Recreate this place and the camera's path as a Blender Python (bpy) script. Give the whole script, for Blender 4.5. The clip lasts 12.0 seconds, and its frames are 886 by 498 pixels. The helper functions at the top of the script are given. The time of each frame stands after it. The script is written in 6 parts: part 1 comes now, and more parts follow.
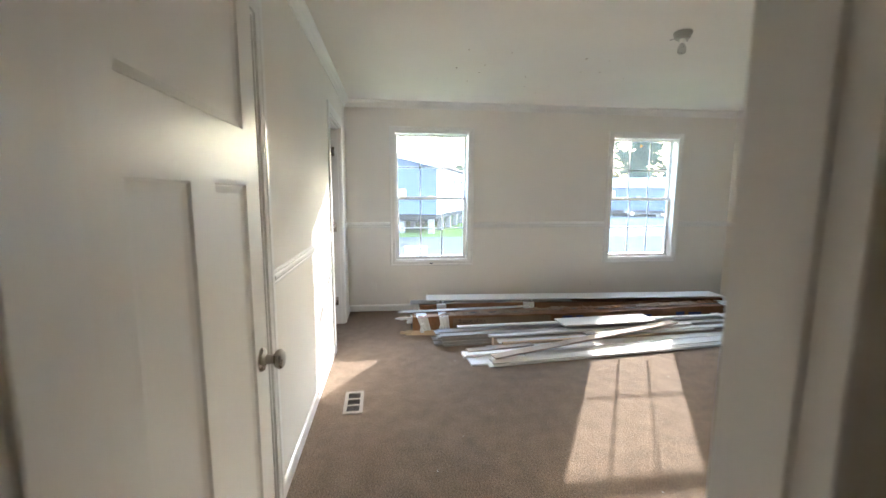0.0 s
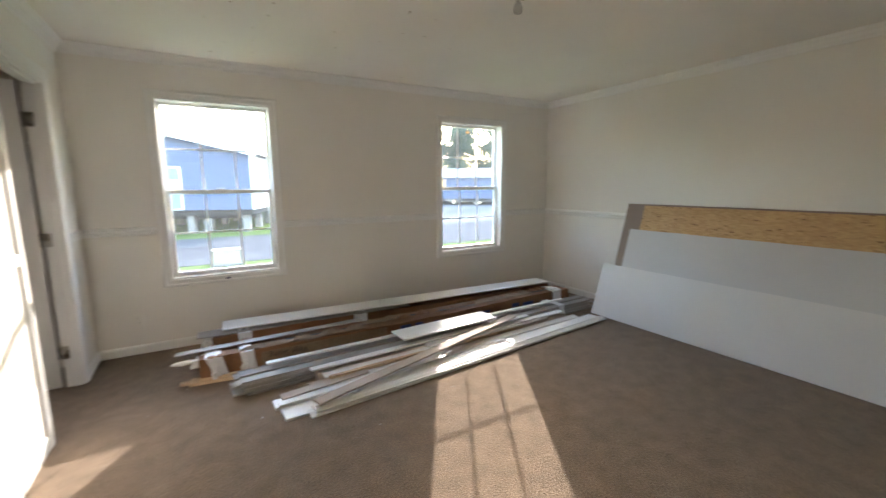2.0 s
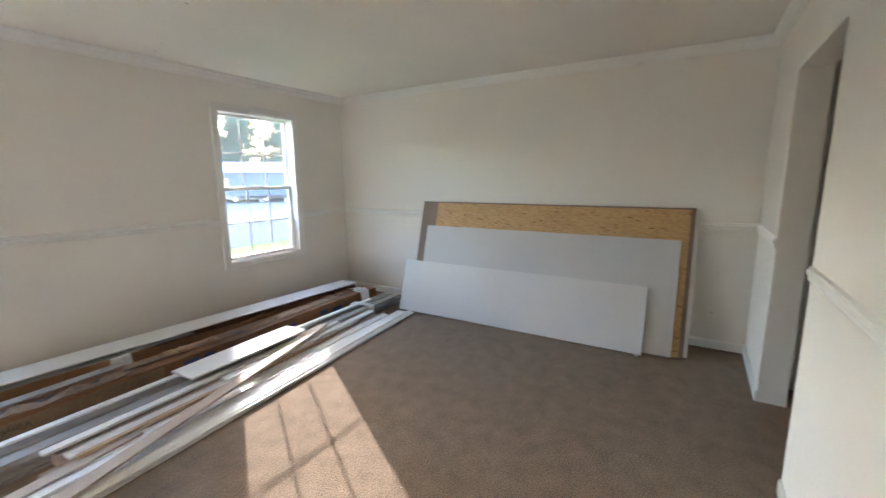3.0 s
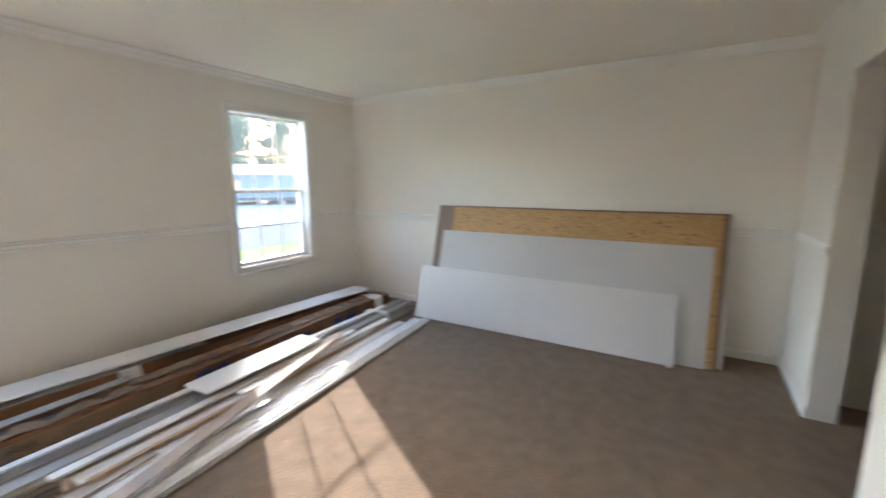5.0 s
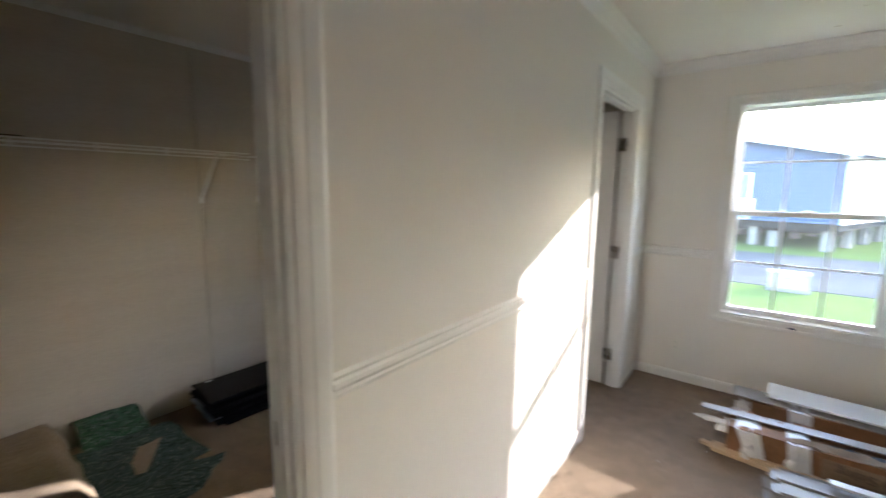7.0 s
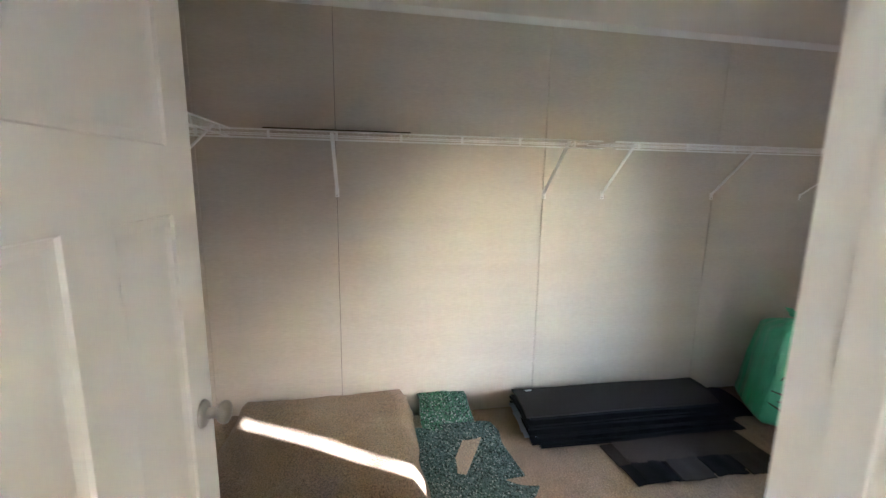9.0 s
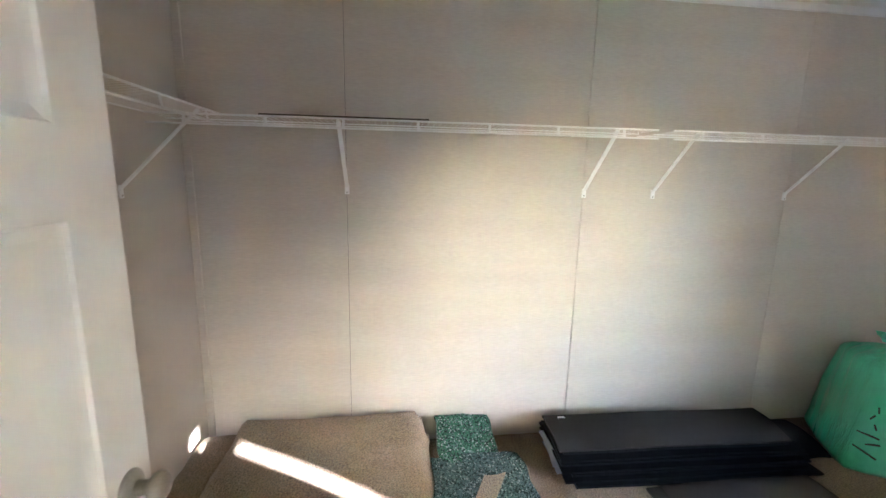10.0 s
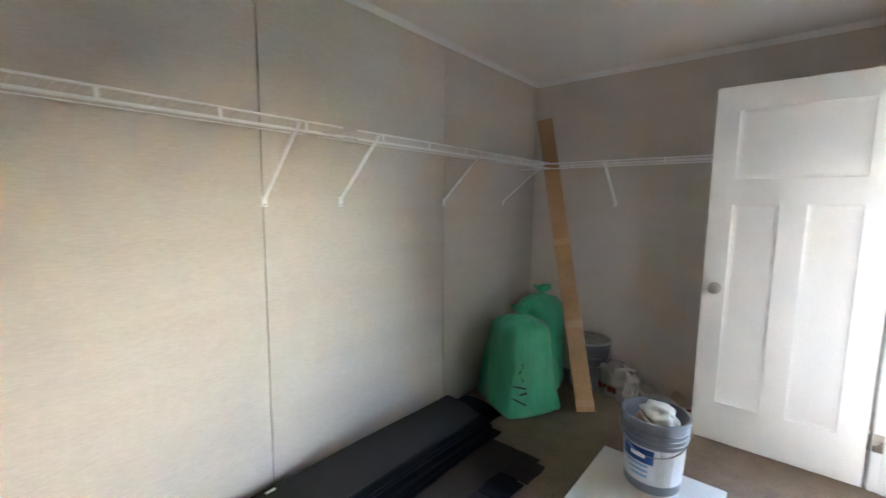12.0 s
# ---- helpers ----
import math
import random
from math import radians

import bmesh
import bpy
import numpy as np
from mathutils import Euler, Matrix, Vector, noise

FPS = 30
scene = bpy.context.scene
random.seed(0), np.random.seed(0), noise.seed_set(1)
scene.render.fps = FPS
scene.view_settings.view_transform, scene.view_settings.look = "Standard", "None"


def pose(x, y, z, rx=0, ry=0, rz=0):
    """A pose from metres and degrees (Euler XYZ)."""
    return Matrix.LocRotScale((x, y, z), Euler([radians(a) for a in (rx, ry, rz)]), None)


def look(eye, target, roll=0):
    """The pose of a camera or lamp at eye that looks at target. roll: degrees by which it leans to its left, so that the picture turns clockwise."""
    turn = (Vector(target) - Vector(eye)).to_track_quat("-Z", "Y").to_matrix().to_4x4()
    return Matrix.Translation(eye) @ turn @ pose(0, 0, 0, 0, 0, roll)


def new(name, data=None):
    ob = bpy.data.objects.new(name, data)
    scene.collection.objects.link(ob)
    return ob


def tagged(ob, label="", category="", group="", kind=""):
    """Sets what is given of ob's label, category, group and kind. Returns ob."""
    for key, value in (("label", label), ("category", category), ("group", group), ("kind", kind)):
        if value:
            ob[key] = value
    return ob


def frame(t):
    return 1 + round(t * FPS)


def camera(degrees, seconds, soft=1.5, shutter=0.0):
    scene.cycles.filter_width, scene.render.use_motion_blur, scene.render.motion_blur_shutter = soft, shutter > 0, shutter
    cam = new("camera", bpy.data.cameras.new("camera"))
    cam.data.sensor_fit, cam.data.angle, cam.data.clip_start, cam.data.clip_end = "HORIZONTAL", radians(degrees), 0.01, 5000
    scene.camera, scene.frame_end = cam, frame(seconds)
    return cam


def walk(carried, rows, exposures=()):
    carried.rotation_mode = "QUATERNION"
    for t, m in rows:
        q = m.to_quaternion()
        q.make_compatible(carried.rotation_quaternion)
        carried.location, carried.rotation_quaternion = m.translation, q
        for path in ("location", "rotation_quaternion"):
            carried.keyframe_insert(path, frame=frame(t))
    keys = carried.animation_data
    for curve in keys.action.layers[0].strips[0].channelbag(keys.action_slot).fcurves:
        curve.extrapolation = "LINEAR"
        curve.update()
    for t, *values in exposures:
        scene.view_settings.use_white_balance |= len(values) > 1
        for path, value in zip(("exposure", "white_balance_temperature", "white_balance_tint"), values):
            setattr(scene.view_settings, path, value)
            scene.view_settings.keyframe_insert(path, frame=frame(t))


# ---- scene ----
cam = camera(94.1, 12.0, soft=1.5, shutter=0.35)
PATH = [
    (0, (0.504, -0.27, 1.379), (0.751, 1.697, 1.115), 0.3),
    (0.4, (0.558, -0.035, 1.35), (0.794, 1.934, 1.09), 0.0),
    (0.5, (0.595, -0.019, 1.352), (0.82, 1.951, 1.092), 0.2),
    (0.8, (0.649, 0.107, 1.35), (0.873, 2.077, 1.086), 0.1),
    (1, (0.689, 0.188, 1.348), (0.944, 2.154, 1.085), 0.0),
    (1.1, (0.722, 0.21, 1.339), (1.002, 2.171, 1.062), -1.3),
    (1.5, (0.751, 0.362, 1.355), (1.311, 2.259, 1.058), -0.1),
    (2, (0.804, 0.454, 1.374), (1.802, 2.16, 1.066), -0.4),
    (2.5, (0.829, 0.595, 1.383), (2.234, 1.983, 1.065), -0.3),
    (3, (0.854, 0.637, 1.419), (2.534, 1.667, 1.08), -0.5),
    (3.2, (0.865, 0.644, 1.425), (2.6, 1.577, 1.083), -0.6),
    (4.8, (0.888, 0.834, 1.426), (2.691, 1.633, 1.094), -0.2),
    (5, (0.864, 0.894, 1.421), (2.555, 1.911, 1.097), -0.2),
    (5.5, (0.896, 0.924, 1.425), (2.012, 2.556, 1.121), -0.4),
    (6, (0.854, 0.95, 1.484), (1.211, 2.892, 1.167), -0.1),
    (6.5, (0.856, 0.966, 1.49), (0.405, 2.89, 1.182), 0.1),
    (7, (0.759, 0.966, 1.482), (-0.459, 2.525, 1.191), 0.6),
    (7.4, (0.659, 0.98, 1.482), (-0.903, 2.192, 1.183), 1.0),
    (7.6, (0.631, 0.98, 1.494), (-1.036, 2.041, 1.188), 1.1),
    (7.7, (0.601, 0.984, 1.493), (-1.108, 1.976, 1.183), 1.0),
    (9.3, (0.077, 1.099, 1.481), (-1.869, 1.395, 1.129), 1.2),
    (9.5, (0.018, 1.117, 1.484), (-1.932, 1.378, 1.124), 1.3),
    (10, (-0.12, 1.147, 1.478), (-2.072, 1.391, 1.117), 1.2),
    (10.5, (-0.217, 1.224, 1.431), (-2.153, 1.614, 1.114), 0.9),
    (11, (-0.352, 1.224, 1.401), (-2.126, 2.103, 1.112), 0.7),
    (11.5, (-0.435, 1.241, 1.414), (-1.984, 2.475, 1.136), 0.7),
    (12, (-0.493, 1.292, 1.4), (-1.771, 2.812, 1.168), 0.6),
]
walk(cam, [(t, look(eye, target, roll)) for t, eye, target, roll in PATH],
     exposures=[(0, 4.0, 5750, 16), (0.5, 3.82, 5900, 16), (1.0, 3.67, 5950, 16), (1.5, 3.5, 6050, 16), (2.0, 3.55, 6200, 18), (2.5, 3.72, 6350, 19), (3.0, 3.95, 5850, 19),
                (5.0, 4.0, 5900, 20), (5.5, 3.72, 6400, 18), (6.0, 3.35, 6250, 14), (6.5, 3.4, 6050, 18), (7.0, 3.65, 5800, 18), (7.5, 3.9, 5500, 18), (7.7, 4.0, 5450, 18),
                (9.3, 6.1, 5250, 17), (10.5, 6.3, 5200, 17), (11.5, 6.15, 5250, 17), (12.0, 5.85, 5150, 16)])

# ---- world, sun, exposure ----
SUN_TRAVEL = Vector((-1.0, -1.64, -0.668))
scene.cycles.max_bounces, scene.cycles.diffuse_bounces = 16, 12
world = bpy.data.worlds.new("sky")
scene.world = world
world.use_nodes = True
wn, wl = world.node_tree.nodes, world.node_tree.links
wn.clear()
sky = wn.new("ShaderNodeTexSky")
sky.sky_type = 'NISHITA'
sky.sun_disc = False
sky.sun_elevation = radians(19.4)
sky.sun_rotation = radians(32.0)
sky.air_density, sky.dust_density, sky.ozone_density = 1.5, 1.1, 2.0
wbg = wn.new("ShaderNodeBackground")
wbg.inputs["Strength"].default_value = 0.30
wout = wn.new("ShaderNodeOutputWorld")
wl.new(sky.outputs["Color"], wbg.inputs["Color"])
wl.new(wbg.outputs["Background"], wout.inputs["Surface"])

sun_data = bpy.data.lights.new("sun", 'SUN')
sun_data.energy, sun_data.angle, sun_data.color = 1.4, radians(0.55), (1.0, 0.90, 0.76)
sun = new("sun", sun_data)
sun.matrix_world = look((10, 20, 12), Vector((10, 20, 12)) + SUN_TRAVEL)


# ---- mesh helpers ----
def part(name, bm, material, parent=None, label=""):
    """Links a bmesh as one mesh object, under a thing or a part."""
    me = bpy.data.meshes.new(name)
    bmesh.ops.recalc_face_normals(bm, faces=bm.faces)
    bm.to_mesh(me)
    bm.free()
    if material:
        me.materials.append(material)
    ob = new(name, me)
    if parent is not None:
        ob.parent = parent
    if label:
        ob["label"] = label
    return ob


def shade_smooth(ob, angle=40):
    me = ob.data
    me.polygons.foreach_set("use_smooth", [True] * len(me.polygons))
    me.set_sharp_from_angle(angle=radians(angle))
    return ob


def empty(name, m=None):
    ob = new(name)
    ob.empty_display_size = 0.05
    if m is not None:
        ob.matrix_world = m
    return ob


def box(bm, x0, x1, y0, y1, z0, z1, bevel=0.0, m=None):
    g = bmesh.ops.create_cube(bm, size=1.0)
    vs = g["verts"]
    for v in vs:
        v.co = Vector(((x0 + x1) / 2 + v.co.x * (x1 - x0), (y0 + y1) / 2 + v.co.y * (y1 - y0), (z0 + z1) / 2 + v.co.z * (z1 - z0)))
    if bevel > 0:
        es = list({e for v in vs for e in v.link_edges})
        r = bmesh.ops.bevel(bm, geom=es, offset=bevel, segments=2, affect='EDGES', profile=0.6)
        vs = list({v for f in r["faces"] for v in f.verts} | {v for v in vs if v.is_valid})
    if m is not None:
        for v in vs:
            v.co = m @ v.co
    return vs


def boxed(name, x0, x1, y0, y1, z0, z1, material, parent=None, bevel=0.0, label=""):
    bm = bmesh.new()
    box(bm, x0, x1, y0, y1, z0, z1, bevel)
    return part(name, bm, material, parent, label)


def lathe(bm, profile, segs=24, m=None):
    """Turns a profile of (radius, height) about z."""
    m = m or Matrix.Identity(4)
    rings = []
    for r, z in profile:
        if r < 1e-5:
            rings.append([bm.verts.new(m @ Vector((0, 0, z)))])
        else:
            rings.append([bm.verts.new(m @ Vector((r * math.cos(a), r * math.sin(a), z))) for a in (2 * math.pi * i / segs for i in range(segs))])
    for a, b in zip(rings, rings[1:]):
        for i in range(segs):
            j = (i + 1) % segs
            if len(a) == 1 and len(b) == 1:
                continue
            if len(a) == 1:
                bm.faces.new((a[0], b[i], b[j]))
            elif len(b) == 1:
                bm.faces.new((a[i], a[j], b[0]))
            else:
                bm.faces.new((a[i], a[j], b[j], b[i]))


def rod(bm, a, b, r, segs=8):
    a, b = Vector(a), Vector(b)
    d = b - a
    m = Matrix.Translation(a) @ d.to_track_quat("Z", "Y").to_matrix().to_4x4()
    lathe(bm, [(0, 0), (r, 0), (r, d.length), (0, d.length)], segs, m)


def sweep(bm, profile, a, b, out, trim_a=0.0, trim_b=0.0):
    """Sweeps a profile of (away from wall, up) from a to b along a wall; out points into the room. trim: mitre of the ends per unit away."""
    a, b, out = Vector(a), Vector(b), Vector(out).normalized()
    d = (b - a).normalized()
    ends = []
    for p, k in ((a, trim_a), (b, -trim_b)):
        ends.append([bm.verts.new(p + out * u + Vector((0, 0, v)) + d * (k * u)) for u, v in profile])
    n = len(profile)
    for i in range(n):
        j = (i + 1) % n
        bm.faces.new((ends[0][i], ends[0][j], ends[1][j], ends[1][i]))
    bm.faces.new(ends[0][::-1])
    bm.faces.new(ends[1])


def pierced(bm, axis, face, back, lo, hi, z0, z1, holes):
    """A wall of thickness face..back across axis ('x' or 'y'), from lo to hi, with holes (a, b, z0, z1) going through."""
    us = sorted({lo, hi, *[h[0] for h in holes], *[h[1] for h in holes]})
    zs = sorted({z0, z1, *[h[2] for h in holes], *[h[3] for h in holes]})
    vert = {}

    def vtx(u, z, w):
        k = (round(u, 5), round(z, 5), w)
        if k not in vert:
            vert[k] = bm.verts.new((w, u, z) if axis == 'x' else (u, w, z))
        return vert[k]

    def solid(i, k):
        if not (0 <= i < len(us) - 1 and 0 <= k < len(zs) - 1):
            return False
        u, z = (us[i] + us[i + 1]) / 2, (zs[k] + zs[k + 1]) / 2
        return not any(h[0] < u < h[1] and h[2] < z < h[3] for h in holes)

    for i in range(len(us) - 1):
        for k in range(len(zs) - 1):
            if not solid(i, k):
                continue
            for w in (face, back):
                bm.faces.new([vtx(us[i + p], zs[k + q], w) for p, q in ((0, 0), (1, 0), (1, 1), (0, 1))])
            for di, dk, p, q in ((-1, 0, (0, 0), (0, 1)), (1, 0, (1, 0), (1, 1)), (0, -1, (0, 0), (1, 0)), (0, 1, (0, 1), (1, 1))):
                if not solid(i + di, k + dk):
                    bm.faces.new([vtx(us[i + p[0]], zs[k + p[1]], face), vtx(us[i + q[0]], zs[k + q[1]], face),
                                  vtx(us[i + q[0]], zs[k + q[1]], back), vtx(us[i + p[0]], zs[k + p[1]], back)])


# ---- materials ----
def mat_base(name, color, rough=0.5, metal=0.0, spec=0.5):
    m = bpy.data.materials.new(name)
    m.use_nodes = True
    b = m.node_tree.nodes["Principled BSDF"]
    b.inputs["Base Color"].default_value = (*color, 1)
    b.inputs["Roughness"].default_value = rough
    b.inputs["Metallic"].default_value = metal
    b.inputs["Specular IOR Level"].default_value = spec
    return m


def textured(name, dark, light, rough=0.6, fine=200.0, broad=3.0, fine_mix=0.35, bump=0.2, bump_dist=0.002, spec=0.4, metal=0.0,
             stretch=(1, 1, 1), bump_scale=None, vary=0.0, rough_vary=0.1, sheen=0.0):
    """Two-scale noise between two colours, with relief at the fine scale and uneven gloss at the broad one."""
    m = mat_base(name, dark, rough, metal, spec)
    n, l = m.node_tree.nodes, m.node_tree.links
    b = n["Principled BSDF"]
    co = n.new("ShaderNodeTexCoord")
    mp = n.new("ShaderNodeMapping")
    mp.inputs["Scale"].default_value = stretch
    l.new(co.outputs["Object"], mp.inputs["Vector"])
    n1 = n.new("ShaderNodeTexNoise")
    n1.inputs["Scale"].default_value = fine
    n1.inputs["Detail"].default_value = 4
    n2 = n.new("ShaderNodeTexNoise")
    n2.inputs["Scale"].default_value = broad
    n2.inputs["Detail"].default_value = 5
    for t in (n1, n2):
        l.new(mp.outputs["Vector"], t.inputs["Vector"])
    mix = n.new("ShaderNodeMix")
    mix.data_type = 'FLOAT'
    mix.inputs[0].default_value = fine_mix
    l.new(n2.outputs["Fac"], mix.inputs[2])
    l.new(n1.outputs["Fac"], mix.inputs[3])
    rmp = n.new("ShaderNodeMapRange")
    rmp.inputs["From Min"].default_value, rmp.inputs["From Max"].default_value = 0.3, 0.7
    l.new(mix.outputs[0], rmp.inputs["Value"])
    cm = n.new("ShaderNodeMix")
    cm.data_type = 'RGBA'
    cm.inputs[6].default_value, cm.inputs[7].default_value = (*dark, 1), (*light, 1)
    l.new(rmp.outputs["Result"], cm.inputs[0])
    colour = cm.outputs[2]
    if vary > 0:
        oi = n.new("ShaderNodeObjectInfo")
        vr = n.new("ShaderNodeMapRange")
        vr.inputs["To Min"].default_value, vr.inputs["To Max"].default_value = 1 - vary, 1 + vary
        l.new(oi.outputs["Random"], vr.inputs["Value"])
        hs = n.new("ShaderNodeHueSaturation")
        l.new(vr.outputs["Result"], hs.inputs["Value"])
        l.new(colour, hs.inputs["Color"])
        colour = hs.outputs["Color"]
    l.new(colour, b.inputs["Base Color"])
    rr = n.new("ShaderNodeMapRange")
    rr.inputs["To Min"].default_value, rr.inputs["To Max"].default_value = max(0.02, rough - rough_vary), min(1, rough + rough_vary)
    l.new(n2.outputs["Fac"], rr.inputs["Value"])
    l.new(rr.outputs["Result"], b.inputs["Roughness"])
    if bump > 0:
        bp = n.new("ShaderNodeBump")
        bp.inputs["Strength"].default_value = bump
        bp.inputs["Distance"].default_value = bump_dist
        src = n1
        if bump_scale:
            src = n.new("ShaderNodeTexNoise")
            src.inputs["Scale"].default_value = bump_scale
            src.inputs["Detail"].default_value = 3
            l.new(mp.outputs["Vector"], src.inputs["Vector"])
        l.new(src.outputs["Fac"], bp.inputs["Height"])
        l.new(bp.outputs["Normal"], b.inputs["Normal"])
    if sheen:
        b.inputs["Sheen Weight"].default_value = sheen
    return m


M_WALL = textured("wall paint", (0.785, 0.76, 0.71), (0.825, 0.80, 0.75), 0.7, 260, 1.2, 0.15, 0.12, 0.0015, 0.2)
M_CEIL = textured("ceiling paint", (0.78, 0.75, 0.70), (0.84, 0.81, 0.76), 0.8, 70, 1.0, 0.2, 0.35, 0.004, 0.2)
M_TRIM = textured("white trim paint", (0.78, 0.775, 0.75), (0.83, 0.825, 0.80), 0.32, 150, 2.0, 0.2, 0.05, 0.001, 0.5)
M_DOOR = textured("white door paint", (0.77, 0.755, 0.72), (0.82, 0.805, 0.77), 0.38, 120, 1.6, 0.2, 0.10, 0.001, 0.5, stretch=(1, 1, 0.12))
M_VINYL = textured("white window vinyl", (0.80, 0.80, 0.79), (0.85, 0.85, 0.84), 0.3, 100, 2.5, 0.2, 0.0)
M_CARPET = textured("brown cut-pile carpet", (0.06, 0.043, 0.029), (0.43, 0.315, 0.215), 0.95, 150, 9.0, 0.8, 0.9, 0.015, 0.03, bump_scale=135, sheen=0.1)
M_CLOSET = textured("beige linen wall panel", (0.53, 0.475, 0.405), (0.66, 0.605, 0.53), 0.55, 90, 1.6, 0.7, 0.12, 0.001, 0.4, stretch=(1.2, 0.35, 5.0))
M_SEAM = mat_base("dark seam", (0.05, 0.036, 0.026), 0.8)
M_NICKEL = textured("brushed nickel", (0.36, 0.33, 0.29), (0.48, 0.45, 0.40), 0.28, 300, 6, 0.5, 0.03, 0.0005, 0.5, 1.0)
M_OUTLET = mat_base("ivory plastic", (0.80, 0.78, 0.72), 0.35)
# black for the painted shade of holes and hollows, and for bag print
M_BLACK = mat_base("black hollow shade and print", (0.015, 0.013, 0.012), 0.6)
M_WIRE = mat_base("white epoxy wire", (0.88, 0.875, 0.85), 0.3)


def glass_material():
    """Thin coated glazing: clear transmission, a weak mirror, and a translucent veil that imitates glare haze."""
    m = bpy.data.materials.new("window glass")
    m.use_nodes = True
    n, l = m.node_tree.nodes, m.node_tree.links
    n.clear()
    clear, gloss, haze = n.new("ShaderNodeBsdfTransparent"), n.new("ShaderNodeBsdfGlossy"), n.new("ShaderNodeBsdfTranslucent")
    clear.inputs["Color"].default_value = (0.90, 0.93, 0.94, 1)
    gloss.inputs["Roughness"].default_value = 0.01
    haze.inputs["Color"].default_value = (0.85, 0.90, 0.95, 1)
    fres = n.new("ShaderNodeFresnel")
    fres.inputs["IOR"].default_value = 1.45
    shine, film, end = n.new("ShaderNodeMixShader"), n.new("ShaderNodeMixShader"), n.new("ShaderNodeOutputMaterial")
    l.new(fres.outputs["Fac"], shine.inputs[0])
    l.new(clear.outputs[0], shine.inputs[1])
    l.new(gloss.outputs[0], shine.inputs[2])
    haze_noise = n.new("ShaderNodeTexNoise")
    haze_noise.inputs["Scale"].default_value = 6
    rng = n.new("ShaderNodeMapRange")
    # uneven share of the veil that pales the view like glare
    rng.inputs["To Min"].default_value, rng.inputs["To Max"].default_value = 0.010, 0.022
    l.new(haze_noise.outputs["Fac"], rng.inputs["Value"])
    l.new(rng.outputs["Result"], film.inputs[0])
    l.new(shine.outputs[0], film.inputs[1])
    l.new(haze.outputs[0], film.inputs[2])
    l.new(film.outputs[0], end.inputs["Surface"])
    return m


M_GLASS = glass_material()

# ---- plan ----
RX, WY, NY, H = 4.795, 4.55, 0.21, 2.405      # right wall, window wall, near wall, ceiling
CX, CY0, CH = -2.21, 0.19, 2.385             # closet back wall, closet near wall, closet ceiling
WT = 0.090                                    # partition thickness
D1 = (0.655, 1.434)                           # closet doorway near the entry
D2 = (3.325, 4.11)                             # closet doorway by the window
EN = (0.165, 0.955)                           # entry doorway
BA = (3.05, 3.96)                             # opening to the bath
DH = 2.04
WIN = ((0.548, 1.408), (3.183, 4.047))          # window openings, sill and head
WZ = (0.595, 2.075)

bm = bmesh.new()
box(bm, CX - 0.12, RX + 0.12, 0.04, WY + 0.1, -0.06, 0.0)
box(bm, -0.10, RX + 0.12, -5.7, 0.04, -0.06, 0.0)
floor_ob = tagged(part("floor", bm, M_CARPET), "brown cut-pile carpet over the whole floor", "floor", kind="structure")

bm = bmesh.new()
pierced(bm, 'x', 0.0, -WT, 0.06, WY, 0.0, H, [(D1[0], D1[1], 0.0, DH), (D2[0], D2[1], 0.0, DH)])
wall_left = tagged(part("wall_west", bm, M_WALL), "off-white painted wall with two closet doorways", "wall", kind="structure")
# closet side of that wall is clad in the closet's panel
bm = bmesh.new()
pierced(bm, 'x', -WT, -WT - 0.008, CY0, WY, 0.0, CH, [(D1[0] - 0.06, D1[1] + 0.06, 0.0, DH + 0.06), (D2[0] - 0.06, D2[1] + 0.06, 0.0, DH + 0.06)])
tagged(part("wall_closet_east", bm, M_CLOSET), "beige linen-look panel on the closet side", "wall", kind="structure")

bm = bmesh.new()
pierced(bm, 'y', WY, WY + 0.15, CX - 0.12, RX + 0.12, -0.25, H + 0.12, [(a, b, WZ[0], WZ[1]) for a, b in WIN])
tagged(part("wall_north", bm, M_WALL), "off-white painted outside wall with two windows", "wall", kind="structure")

bm = bmesh.new()
pierced(bm, 'y', NY, 0.06, 0.0, RX, 0.0, H, [(EN[0], EN[1], 0.0, DH), (BA[0], BA[1], 0.0, 2.0)])
tagged(part("wall_south", bm, M_WALL), "off-white painted wall with the entry doorway", "wall", kind="structure")
tagged(boxed("wall_east", RX, RX + 0.12, 0.06, WY, 0.0, H, M_WALL), "off-white painted wall behind leaning boards", "wall", kind="structure")

bm = bmesh.new()
box(bm, -WT, RX + 0.12, 0.06, WY, H, H + 0.1)
tagged(part("ceiling", bm, M_CEIL), "off-white lightly textured ceiling", "ceiling", kind="structure")
bm = bmesh.new()
box(bm, CX - 0.12, -WT, 0.04, WY, CH, CH + 0.1)
tagged(part("ceiling_closet", bm, M_CEIL), "off-white closet ceiling", "ceiling", kind="structure")

# closet walls: back wall of separate sheets with open seams
back = tagged(boxed("wall_closet_west", CX - 0.12, CX - 0.012, 0.04, WY, 0.0, CH, M_SEAM), "closet back wall of beige linen-look sheets with open seams", "wall", kind="structure")
edges = [CY0, 0.925, 2.145, 3.345, WY]
for a, b in zip(edges, edges[1:]):
    boxed("wall_panel", CX - 0.012, CX, a + (0.0028 if a == 2.145 else 0.0014), b - (0.0028 if b == 2.145 else 0.0014), 0.0, CH, M_CLOSET, back)
tagged(boxed("wall_closet_south", CX, -WT - 0.008, 0.04, CY0, 0.0, CH, M_CLOSET), "beige linen-look closet end wall", "wall", kind="structure")
tagged(boxed("wall_closet_north", CX, -WT - 0.008, WY - 0.01, WY - 0.002, 0.0, CH, M_CLOSET), "beige linen-look closet end wall behind shelf", "wall", kind="structure")
CYE = WY - 0.01

